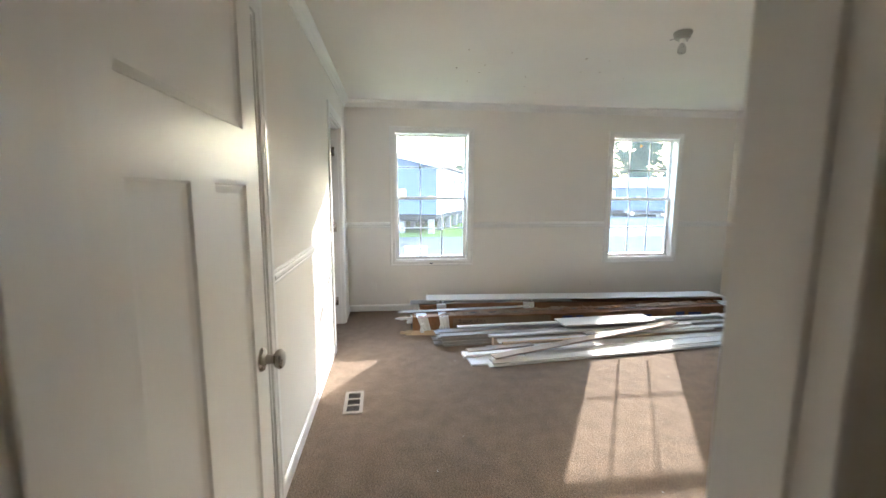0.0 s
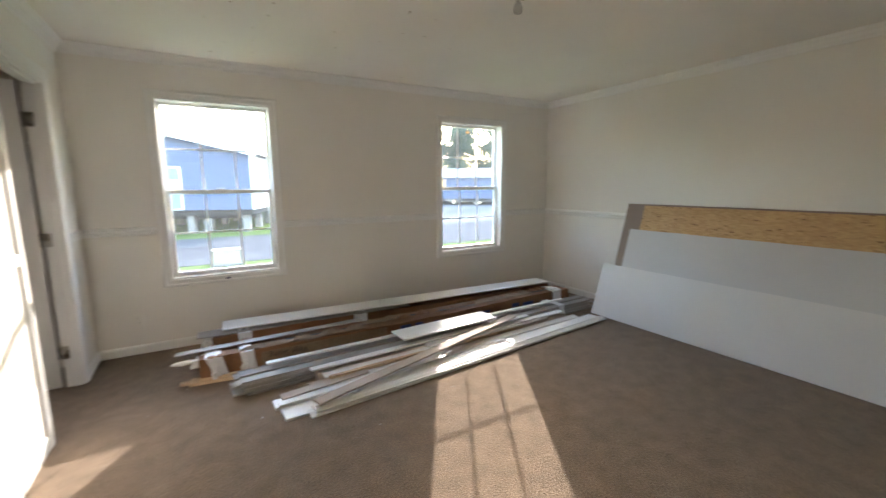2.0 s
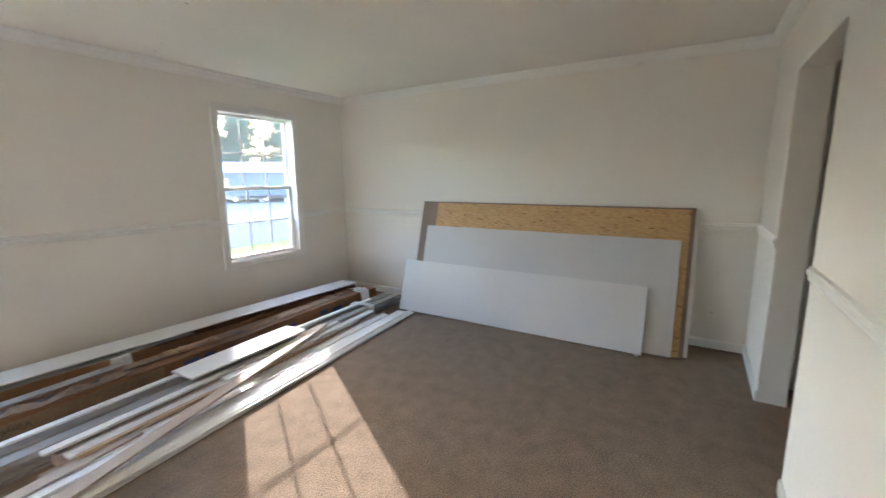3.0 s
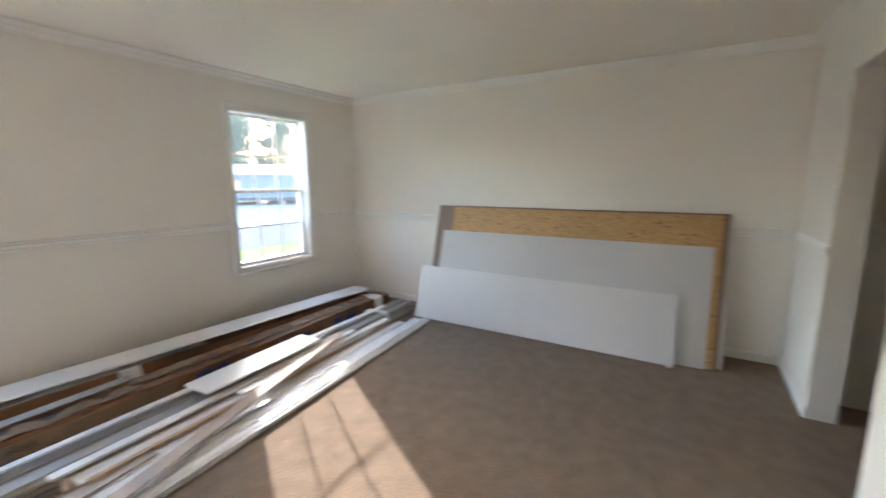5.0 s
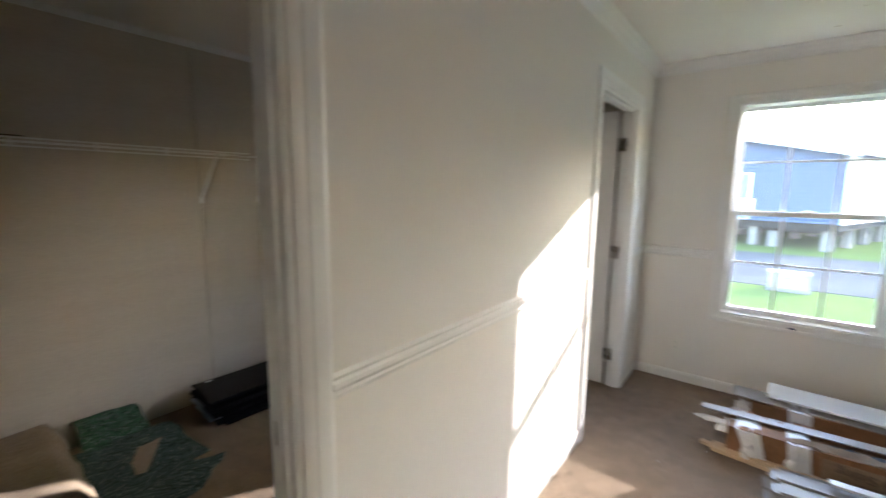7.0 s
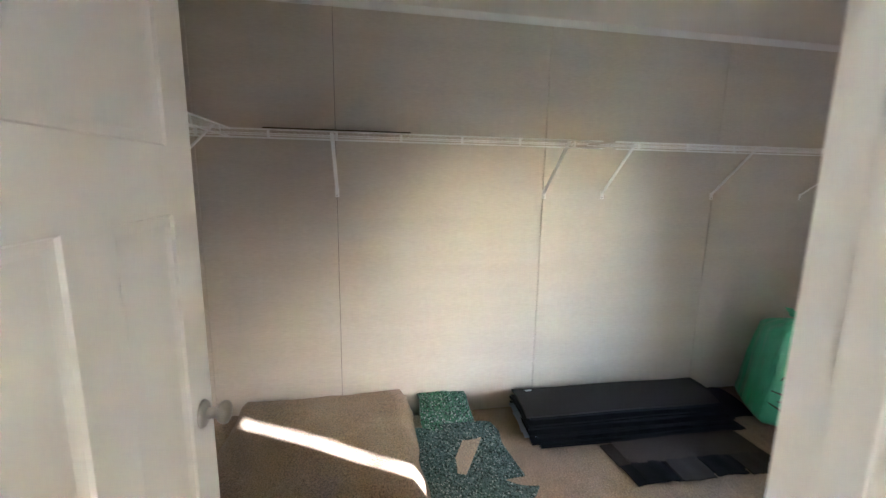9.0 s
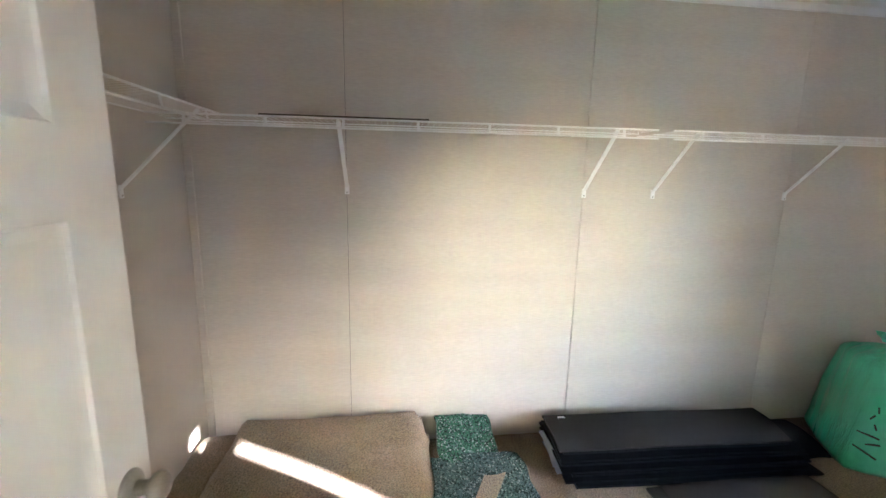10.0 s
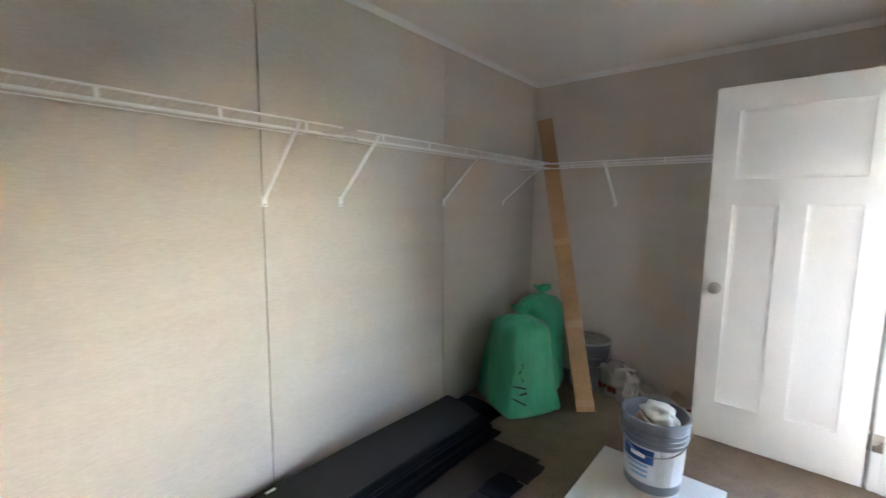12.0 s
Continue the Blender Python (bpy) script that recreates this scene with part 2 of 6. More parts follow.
# hall behind the entry and the bath vestibule, plain; unseen length added to cut bounced light
M_HALL = M_WALL
tagged(boxed("wall_hall_west", -0.10, 0.0, -5.6, 0.06, 0.0, H, M_HALL), "plain off-white hall wall", "wall", kind="structure")
tagged(boxed("wall_hall_east", 1.25, 1.35, -5.6, 0.06, 0.0, H, M_HALL), "plain off-white hall wall", "wall", kind="structure")
tagged(boxed("wall_hall_south", -0.1, RX + 0.12, -5.7, -5.6, 0.0, H, M_HALL), "plain off-white hall wall", "wall", kind="structure")
tagged(boxed("wall_bath_east", 4.25, 4.35, -5.6, 0.06, 0.0, H, M_HALL), "plain off-white wall beyond the opening", "wall", kind="structure")
tagged(boxed("wall_bath_west", 2.75, 2.85, -5.6, 0.06, 0.0, H, M_HALL), "plain off-white wall beyond the opening", "wall", kind="structure")
tagged(boxed("ceiling_hall", -0.1, RX + 0.12, -5.7, 0.06, H, H + 0.1, M_CEIL), "off-white hall ceiling", "ceiling", kind="structure")

# ---- trim ----
BASE = [(0, 0), (0.012, 0), (0.012, 0.058), (0.007, 0.072), (0, 0.075)]
CHAIR = [(0, 0), (0.008, 0.004), (0.012, 0.016), (0.009, 0.022), (0.018, 0.034), (0.018, 0.046), (0.011, 0.052), (0.013, 0.060), (0, 0.066)]
CROWN = [(0, -0.075), (0.008, -0.075), (0.012, -0.062), (0.026, -0.048), (0.034, -0.030), (0.050, -0.016), (0.056, -0.004), (0.056, 0.0), (0, 0.0)]
CZ = 0.986


def run(name, profile, a, b, out, z, label, ta=0.0, tb=0.0):
    bm = bmesh.new()
    sweep(bm, profile, (*a, z), (*b, z), (*out, 0), ta, tb)
    ob = part(name, bm, M_TRIM)
    return tagged(ob, label, "trim", kind="structure")


CAS = 0.08
east, north, south, west = (1, 0), (0, 1), (0, -1), (-1, 0)
for a, b in ((D1[1] + CAS, D2[0] - CAS), (D2[1] + CAS, WY)):
    end = 1.0 if b == WY else 0.0
    run("baseboard", BASE, (0, a), (0, b), east, 0, "low white painted baseboard", 0, end)
    run("chair_rail", CHAIR, (0, a), (0, b), east, CZ, "white moulded chair rail", 0, end)
run("baseboard", BASE, (0, WY), (RX, WY), south, 0, "low white painted baseboard", 1, 1)
run("baseboard", BASE, (RX, WY), (RX, NY), west, 0, "low white painted baseboard", 1, 1)
run("baseboard", BASE, (BA[1], NY), (RX, NY), north, 0, "low white painted baseboard", 0, 1)
run("baseboard", BASE, (EN[1] + CAS, NY), (BA[0], NY), north, 0, "low white painted baseboard")
WOUT = ((0.488, 1.468), (3.123, 4.107))
WZO = (0.53, 2.14)
for a, b in ((0, WOUT[0][0]), (WOUT[0][1], WOUT[1][0]), (WOUT[1][1], RX)):
    run("chair_rail", CHAIR, (a, WY), (b, WY), south, CZ, "white moulded chair rail", 1 if a == 0 else 0, 1 if b == RX else 0)
run("chair_rail", CHAIR, (RX, WY), (RX, NY), west, CZ, "white moulded chair rail", 1, 1)
run("chair_rail", CHAIR, (BA[1], NY), (RX, NY), north, CZ, "white moulded chair rail", 0, 1)
run("chair_rail", CHAIR, (EN[1] + CAS, NY), (BA[0], NY), north, CZ, "white moulded chair rail")
run("crown_moulding", CROWN, (0, NY), (0, WY), east, H - 0.0005, "white crown moulding", 1, 1)
run("crown_moulding", CROWN, (0, WY), (RX, WY), south, H - 0.0005, "white crown moulding", 1, 1)
run("crown_moulding", CROWN, (RX, WY), (RX, NY), west, H - 0.0005, "white crown moulding", 1, 1)
run("crown_moulding", CROWN, (0, NY), (RX, NY), north, H - 0.0005, "white crown moulding", 1, 1)
FLAT = [(0, -0.04), (0.006, -0.04), (0.008, -0.036), (0.008, 0), (0, 0)]
run("batten", FLAT, (CX, CY0), (CX, CYE), east, CH - 0.0005, "narrow white batten under the closet ceiling", 1, 1)
run("batten", FLAT, (CX, CYE), (-WT - 0.008, CYE), south, CH - 0.0005, "narrow white batten under the closet ceiling", 1, 0)
run("batten", FLAT, (CX, CY0), (-WT - 0.008, CY0), north, CH - 0.0005, "narrow white batten under the closet ceiling", 1, 0)
boxed_corner = boxed("corner_batten", CX + 0.001, CX + 0.012, CY0 + 0.001, CY0 + 0.035, 0.0, CH - 0.04, M_CLOSET, None, 0.003)
tagged(boxed_corner, "beige corner batten", "trim", kind="structure")

CASING = [(0, 0), (0.010, 0), (0.013, 0.012), (0.013, 0.028), (0.017, 0.034), (0.017, 0.068), (0.012, 0.08), (0, 0.08)]


def cased(name, axis, face, out, lo, hi, top, back, label):
    """Moulded casing round a doorway on its face, and the jamb lining through the wall."""
    th = empty(name)
    tagged(th, label, "door frame", kind="structure")

    def place(u, w, z):
        return Vector((face + out * w, u, z)) if axis == 'x' else Vector((u, face + out * w, z))

    def leg(p, q, inner_sign, along_z):
        bm = bmesh.new()
        rings = []
        for e, (u, z) in enumerate((p, q)):
            ring = []
            for w, s in CASING:
                k = s
                if along_z:
                    zz = z + (k if e == 1 else 0)
                    ring.append(bm.verts.new(place(u + inner_sign * k, w, zz)))
                else:
                    uu = u + (-k if e == 0 else k)
                    ring.append(bm.verts.new(place(uu, w, z + k)))
            rings.append(ring)
        n = len(CASING)
        for i in range(n):
            j = (i + 1) % n
            bm.faces.new((rings[0][i], rings[0][j], rings[1][j], rings[1][i]))
        bm.faces.new(rings[0])
        bm.faces.new(rings[1])
        part("casing", bm, M_TRIM, th)

    leg((lo - 0.004, 0.0), (lo - 0.004, top + 0.004), -1, True)
    leg((hi + 0.004, 0.0), (hi + 0.004, top + 0.004), 1, True)
    leg((lo - 0.004, top + 0.004), (hi + 0.004, top + 0.004), 1, False)
    t = 0.013
    a, b = sorted((face + out * 0.002, back))
    for u0, u1, z0, z1 in ((lo - 0.001, lo + t, 0, top), (hi - t, hi + 0.001, 0, top), (lo + t, hi - t, top - t, top + 0.001)):
        if axis == 'x':
            boxed("jamb", a, b, u0, u1, z0, z1, M_TRIM, th, 0.001)
        else:
            boxed("jamb", u0, u1, a, b, z0, z1, M_TRIM, th, 0.001)
    mid = (a + b) / 2
    for u0, u1, z0, z1 in ((lo + t, lo + t + 0.008, 0, top - t), (hi - t - 0.008, hi - t, 0, top - t), (lo + t, hi - t, top - t - 0.011, top - t)):
        if axis == 'x':
            boxed("door_stop", mid - 0.01, mid + 0.022, u0, u1, z0, z1, M_TRIM, th, 0.002)
        else:
            boxed("door_stop", u0, u1, mid - 0.035, mid - 0.005, z0, z1, M_TRIM, th, 0.002)
    return th


frame_c1 = cased("door_frame_1", 'x', 0.0, 1, D1[0], D1[1], DH, -WT - 0.008, "white moulded door frame of the closet")
frame_c2 = cased("door_frame_2", 'x', 0.0, 1, D2[0], D2[1], DH, -WT - 0.008, "white moulded closet door frame beside the window wall")
frame_en = cased("door_frame_3", 'y', NY, 1, EN[0], EN[1], DH, 0.058, "white moulded door frame of the entry")
# closet-side flat casing
for nm, d in (("closet_casing", D1), ("closet_casing", D2)):
    bm = bmesh.new()
    for u0, u1, z0, z1 in ((d[0] - 0.06, d[0], 0, DH + 0.06), (d[1], d[1] + 0.06, 0, DH + 0.06), (d[0], d[1], DH, DH + 0.06)):
        box(bm, -WT - 0.012, -WT + 0.002, u0, u1, z0, z1)
    tagged(part(nm, bm, M_TRIM), "flat white casing inside the closet", "trim", kind="structure")
# strike plate
st = boxed("strike_plate", -0.075, -0.045, D1[1] - 0.0155, D1[1] - 0.0125, 0.895, 0.955, M_NICKEL, frame_c1, 0.001, "brushed nickel strike plate")
boxed("latch_hole", -0.067, -0.053, D1[1] - 0.0165, D1[1] - 0.0152, 0.912, 0.938, M_BLACK, st)


# ---- doors ----
def door(name, width, label, hinge_side, knob_faces=(1, -1)):
    """A moulded door, hinge at the origin, leaf along +x, with one wide panel over two tall ones."""
    th = empty(name)
    tagged(th, label, "door", kind="structure")
    t, z0, z1 = 0.0175, 0.012, 2.03
    st = 0.115 * width / 0.76
    xs = [0, st, (width - st) / 2, (width + st) / 2, width - st, width]
    zs = [z0, 0.25, 1.40, 1.535, 1.905, z1]
    bm = bmesh.new()
    vert = {}

    def v(x, y, z):
        k = (round(x, 5), round(y, 5), round(z, 5))
        if k not in vert:
            vert[k] = bm.verts.new(k)
        return vert[k]

    panels = [(xs[1], xs[2], zs[1], zs[2]), (xs[3], xs[4], zs[1], zs[2]), (xs[1], xs[4], zs[3], zs[4])]
    cells = [(xs[i], xs[i + 1], zs[k], zs[k + 1]) for i in range(5) for k in range(5)]
    for s in (1, -1):
        for a, b, c, d in cells:
            if any(p[0] - 1e-6 <= a and b <= p[1] + 1e-6 and p[2] - 1e-6 <= c and d <= p[3] + 1e-6 for p in panels):
                continue
            bm.faces.new((v(a, s * t, c), v(b, s * t, c), v(b, s * t, d), v(a, s * t, d)))
        for a, b, c, d in panels:
            steps = [(0, 0), (0.004, 0.006), (0.016, 0.009), (0.022, 0.010)]
            for (i0, e0), (i1, e1) in zip(steps, steps[1:]):
                o = [(a + i0, c + i0), (b - i0, c + i0), (b - i0, d - i0), (a + i0, d - i0)]
                q = [(a + i1, c + i1), (b - i1, c + i1), (b - i1, d - i1), (a + i1, d - i1)]
                for k in range(4):
                    j = (k + 1) % 4
                    bm.faces.new((v(o[k][0], s * (t - e0), o[k][1]), v(o[j][0], s * (t - e0), o[j][1]), v(q[j][0], s * (t - e1), q[j][1]), v(q[k][0], s * (t - e1), q[k][1])))
            i, e = steps[-1]
            bm.faces.new((v(a + i, s * (t - e), c + i), v(b - i, s * (t - e), c + i), v(b - i, s * (t - e), d - i), v(a + i, s * (t - e), d - i)))
    for k in range(5):
        for x in (0, width):
            bm.faces.new((v(x, t, zs[k]), v(x, t, zs[k + 1]), v(x, -t, zs[k + 1]), v(x, -t, zs[k])))
        for z in (z0, z1):
            bm.faces.new((v(xs[k], t, z), v(xs[k + 1], t, z), v(xs[k + 1], -t, z), v(xs[k], -t, z)))
    bmesh.ops.remove_doubles(bm, verts=bm.verts, dist=1e-5)
    leaf = part("leaf", bm, M_DOOR, th)
    prof = [(0, 0), (0.033, 0), (0.033, 0.004), (0.029, 0.009), (0.014, 0.013), (0.0125, 0.028), (0.0145, 0.034), (0.023, 0.039), (0.0275, 0.047), (0.0265, 0.056), (0.018, 0.062), (0, 0.064)]
    for s in knob_faces:
        bm = bmesh.new()
        lathe(bm, prof, 28, Matrix.Translation((width - 0.062, s * t, 0.92)) @ Matrix.Rotation(radians(-90 * s), 4, 'X'))
        shade_smooth(part("knob", bm, M_NICKEL, th, "satin nickel door knob"), 50)
    boxed("latch_plate", width - 0.0008, width + 0.0012, -0.0125, 0.0125, 0.892, 0.948, M_NICKEL, th, 0.0, "nickel latch plate")
    for z in (0.25, 1.03, 1.80):
        bm = bmesh.new()
        box(bm, -0.0015, 0.0, -t, t, z - 0.045, z + 0.045)
        y = hinge_side * (t + 0.004)
        rod(bm, (-0.006, y, z - 0.047), (-0.006, y, z + 0.047), 0.0055, 10)
        part("hinge", bm, M_NICKEL, th, "dull nickel butt hinge")
    return th


def jamb_hinges(d_y, x, sign, parent):
    for z in (0.25, 1.03, 1.80):
        boxed("hinge_leaf", x - 0.04, x, d_y - 0.0015, d_y + 0.0015, z - 0.045, z + 0.045, M_NICKEL, parent, 0.0006, "dull nickel hinge leaf")


dE = door("door_1", 0.712, "white moulded entry door standing open", -1)
dE.matrix_world = pose(0.134, 0.229, 0, 0, 0, 90.9)
dC = door("door_2", 0.760, "white moulded closet door standing open into the closet", 1)
dC.matrix_world = pose(-0.122, 0.664, 0, 0, 0, 179.6)
dD = door("door_3", 0.74, "white moulded closet door standing open beside the window wall", -1)
dD.matrix_world = pose(-0.118, 4.098, 0, 0, 0, 180.0)
jamb_hinges(D2[1] - 0.0145, -0.06, 1, frame_c2)

# ---- windows ----
M_LABEL = textured("paper label", (0.66, 0.62, 0.52), (0.74, 0.70, 0.62), 0.7, 80, 10, 0.3, 0.0)
_n, _l = M_LABEL.node_tree.nodes, M_LABEL.node_tree.links
_tr, _mx = _n.new("ShaderNodeBsdfTranslucent"), _n.new("ShaderNodeMixShader")
_tr.inputs["Color"].default_value = (0.75, 0.70, 0.60, 1)
_mx.inputs[0].default_value = 0.65
_l.new(_n["Principled BSDF"].outputs[0], _mx.inputs[1])
_l.new(_tr.outputs[0], _mx.inputs[2])
_l.new(_mx.outputs[0], _n["Material Output"].inputs["Surface"])
M_PRINT = mat_base("faint print", (0.30, 0.32, 0.36), 0.7)
M_ORANGE = mat_base("orange sticker", (0.80, 0.36, 0.06), 0.5)
M_LATCHB = mat_base("dark blue latch", (0.02, 0.035, 0.09), 0.4)


def window(name, a, b, label):
    th = empty(name)
    tagged(th, label, "window", kind="structure")
    z0, z1 = WZ
        # mitred flat casing with an outer bead
    prof = [(0, 0), (0.008, 0), (0.012, 0.006), (0.012, 0.036), (0.016, 0.042), (0.016, 0.057), (0.012, 0.061), (0, 0.061)]
    corners = [(a, z0), (b, z0), (b, z1), (a, z1)]
    dirs = [(-1, -1), (1, -1), (1, 1), (-1, 1)]
    for k in range(4):
        j = (k + 1) % 4
        bm = bmesh.new()
        rings = [[bm.verts.new((corners[q][0] + dirs[q][0] * s, WY - w, corners[q][1] + dirs[q][1] * s)) for w, s in prof] for q in (k, j)]
        n = len(prof)
        for i in range(n):
            bm.faces.new((rings[0][i], rings[0][(i + 1) % n], rings[1][(i + 1) % n], rings[1][i]))
        bm.faces.new(rings[0])
        bm.faces.new(rings[1])
        part("window_casing", bm, M_TRIM, th)
    # jamb liner through the wall
    bm = bmesh.new()
    t = 0.012
    for x0, x1, q0, q1 in ((a - 0.001, a + t, z0, z1), (b - t, b + 0.001, z0, z1), (a + t, b - t, z0 - 0.001, z0 + t), (a + t, b - t, z1 - t, z1 + 0.001)):
        box(bm, x0, x1, WY - 0.006, WY + 0.154, q0, q1, 0.0015)
    for x0, x1 in ((a + t, a + t + 0.012), (b - t - 0.012, b - t)):
        box(bm, x0, x1, WY + 0.106, WY + 0.114, z0 + t, z1 - t)
    part("window_frame", bm, M_VINYL, th)
    boxed("window_sill", a - 0.03, b + 0.03, WY + 0.151, WY + 0.18, z0 - 0.03, z0 + 0.012, M_VINYL, th, 0.003)
    zm = (z0 + z1) / 2 - 0.01
    for nm, q0, q1, y0, y1 in (("upper_sash", zm - 0.016, z1 - t, WY + 0.116, WY + 0.144), ("lower_sash", z0 + t, zm + 0.02, WY + 0.076, WY + 0.104)):
        s0, s1, rail = a + t + 0.001, b - t - 0.001, 0.024 if nm == "upper_sash" else 0.034
        bm = bmesh.new()
        box(bm, s0, s0 + rail, y0, y1, q0, q1, 0.003)
        box(bm, s1 - rail, s1, y0, y1, q0, q1, 0.003)
        box(bm, s0 + rail, s1 - rail, y0, y1, q0, q0 + rail, 0.003)
        box(bm, s0 + rail, s1 - rail, y0, y1, q1 - rail, q1, 0.003)
        sash = part(nm, bm, M_VINYL, th)
        gx0, gx1, gz0, gz1 = s0 + rail, s1 - rail, q0 + rail, q1 - rail
        ym = (y0 + y1) / 2
        bars = [gx0 + (gx1 - gx0) * k / 3 for k in (1, 2)]
        gzm = (gz0 + gz1) / 2
        bm = bmesh.new()
        for x in bars:
            box(bm, x - 0.007, x + 0.007, ym - 0.006, ym - 0.001, gz0, gz1, 0.0015)
        box(bm, gx0, gx1, ym - 0.0065, ym - 0.0012, gzm - 0.007, gzm + 0.007, 0.0015)
        part("muntin", bm, M_VINYL, sash)
        cols = [gx0, *bars, gx1]
        for i in range(3):
            for r0, r1 in ((gz0, gzm), (gzm, gz1)):
                bm = bmesh.new()
                bm.faces.new([bm.verts.new((x, ym + 0.003, z)) for x, z in ((cols[i], r0), (cols[i + 1], r0), (cols[i + 1], r1), (cols[i], r1))])
                part("pane", bm, M_GLASS, sash)
        if nm == "upper_sash":
            lab = boxed("label", gx0 + 0.008, gx0 + 0.095, ym - 0.0010, ym + 0.0002, gz0 + 0.008, gz0 + 0.10, M_LABEL, sash, 0, "square paper manufacturer label")
            bm = bmesh.new()
            for k in range(5):
                box(bm, gx0 + 0.016, gx0 + 0.08 - 0.012 * (k % 2), ym - 0.0020, ym - 0.0012, gz0 + 0.02 + 0.014 * k, gz0 + 0.026 + 0.014 * k)
            part("print", bm, M_PRINT, lab)
            bm = bmesh.new()
            lathe(bm, [(0, 0), (0.016, 0), (0.016, 0.0015), (0, 0.0015)], 16, Matrix.Translation(((gx0 + gx1) / 2 + 0.01, ym - 0.001, gz1 - 0.05)) @ Matrix.Rotation(radians(90), 4, 'X'))
            part("sticker", bm, M_ORANGE, sash, "small round orange sticker")
            boxed("sash_lock", (a + b) / 2 - 0.03, (a + b) / 2 + 0.03, WY + 0.080, WY + 0.110, zm + 0.0205, zm + 0.031, M_VINYL, sash, 0.004)
    bm = bmesh.new()
    lathe(bm, [(0, 0), (0.022, 0), (0.018, 0.007), (0.008, 0.010), (0, 0.010)], 16,
          Matrix.Translation(((a + b) / 2 - 0.01, WY - 0.012, z0 - 0.03)) @ Matrix.Rotation(radians(90), 4, 'X') @ Matrix.Diagonal((1, 0.35, 1, 1)))
    if a < 2:
        part("latch", bm, M_LATCHB, th, "small dark blue plastic latch")
    else:
        bm.free()
    return th


window("window_1", *WIN[0], "white vinyl double-hung window with grilles and stickers")
window("window_2", *WIN[1], "white vinyl double-hung window with grilles facing trees")

# ---- outside ----
GZ = -0.85


def ground_material():
    m = textured("grass and soil", (0.035, 0.06, 0.014), (0.115, 0.145, 0.04), 1.0, 22, 0.35, 0.55, 0.3, 0.02, 0.0)
    return m


M_GRASS = ground_material()
M_ROAD = textured("worn asphalt road", (0.035, 0.034, 0.034), (0.10, 0.096, 0.092), 1.0, 9, 0.5, 0.55, 0.2, 0.01, 0.0, stretch=(0.18, 1, 1))
M_LOT = textured("pale gravel", (0.055, 0.053, 0.052), (0.17, 0.165, 0.155), 1.0, 9, 0.5, 0.55, 0.2, 0.01, 0.0, stretch=(0.18, 1, 1))
M_SIDING_B = textured("blue vinyl siding", (0.036, 0.055, 0.112), (0.048, 0.070, 0.135), 0.5, 10, 0.5, 0.3, 0.1, 0.005, 0.4)


def lap_shade(m, course=0.15):
    """Paints the shadow under every lap of the siding into its base colour."""
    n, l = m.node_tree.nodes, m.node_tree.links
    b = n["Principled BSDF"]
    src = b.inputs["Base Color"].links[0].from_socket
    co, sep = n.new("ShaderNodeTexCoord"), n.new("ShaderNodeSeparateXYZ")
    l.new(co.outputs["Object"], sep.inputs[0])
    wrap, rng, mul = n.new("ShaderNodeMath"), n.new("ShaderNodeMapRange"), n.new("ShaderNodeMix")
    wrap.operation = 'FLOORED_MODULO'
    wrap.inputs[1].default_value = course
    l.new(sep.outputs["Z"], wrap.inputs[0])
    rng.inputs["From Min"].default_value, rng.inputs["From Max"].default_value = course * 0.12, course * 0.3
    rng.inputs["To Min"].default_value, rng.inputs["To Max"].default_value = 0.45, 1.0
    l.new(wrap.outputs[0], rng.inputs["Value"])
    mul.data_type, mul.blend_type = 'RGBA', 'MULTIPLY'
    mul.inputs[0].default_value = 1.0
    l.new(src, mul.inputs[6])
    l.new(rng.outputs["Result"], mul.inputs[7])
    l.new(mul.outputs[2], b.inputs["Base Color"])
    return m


lap_shade(M_SIDING_B)
M_SIDING_W = textured("white vinyl siding", (0.55, 0.56, 0.56), (0.64, 0.65, 0.65), 0.5, 10, 0.5, 0.3, 0.1, 0.005, 0.4)
M_ROOF = textured("grey asphalt shingle", (0.16, 0.15, 0.15), (0.26, 0.25, 0.24), 0.9, 12, 1, 0.6, 0.5, 0.01, 0.2)
M_FASCIA = textured("white fascia", (0.62, 0.66, 0.66), (0.70, 0.74, 0.74), 0.5, 10, 1, 0.3, 0.0)
M_PALEB = textured("pale blue door paint", (0.10, 0.14, 0.22), (0.13, 0.17, 0.26), 0.5, 10, 1, 0.3, 0.0)
M_DARKGLASS = mat_base("dark pane", (0.03, 0.04, 0.05), 0.08)
M_CONC = textured("concrete block", (0.13, 0.125, 0.12), (0.20, 0.195, 0.185), 0.9, 40, 3, 0.5, 0.4, 0.004, 0.2)
M_UNDER = mat_base("dark underside", (0.02, 0.02, 0.022), 0.9)

bm = bmesh.new()
box(bm, -400, 400, 4.72, 600, GZ - 0.5, GZ)
box(bm, -400, 400, -400, 4.72, GZ - 0.5, GZ - 0.002)
tagged(part("ground", bm, M_GRASS), "uneven green grass around the house", "ground", kind="structure")
bm = bmesh.new()
vs = box(bm, -60, 90, 13.9, 20.9, GZ - 0.1, GZ + 0.015)
tagged(part("road", bm, M_ROAD), "grey worn asphalt road in full sun", "road", kind="structure")
bm = bmesh.new()
box(bm, 7.5, 60, 20.92, 52, GZ - 0.1, GZ + 0.010)
tagged(part("pavement", bm, M_LOT), "pale gravel parking lot in full sun", "pavement", kind="structure")


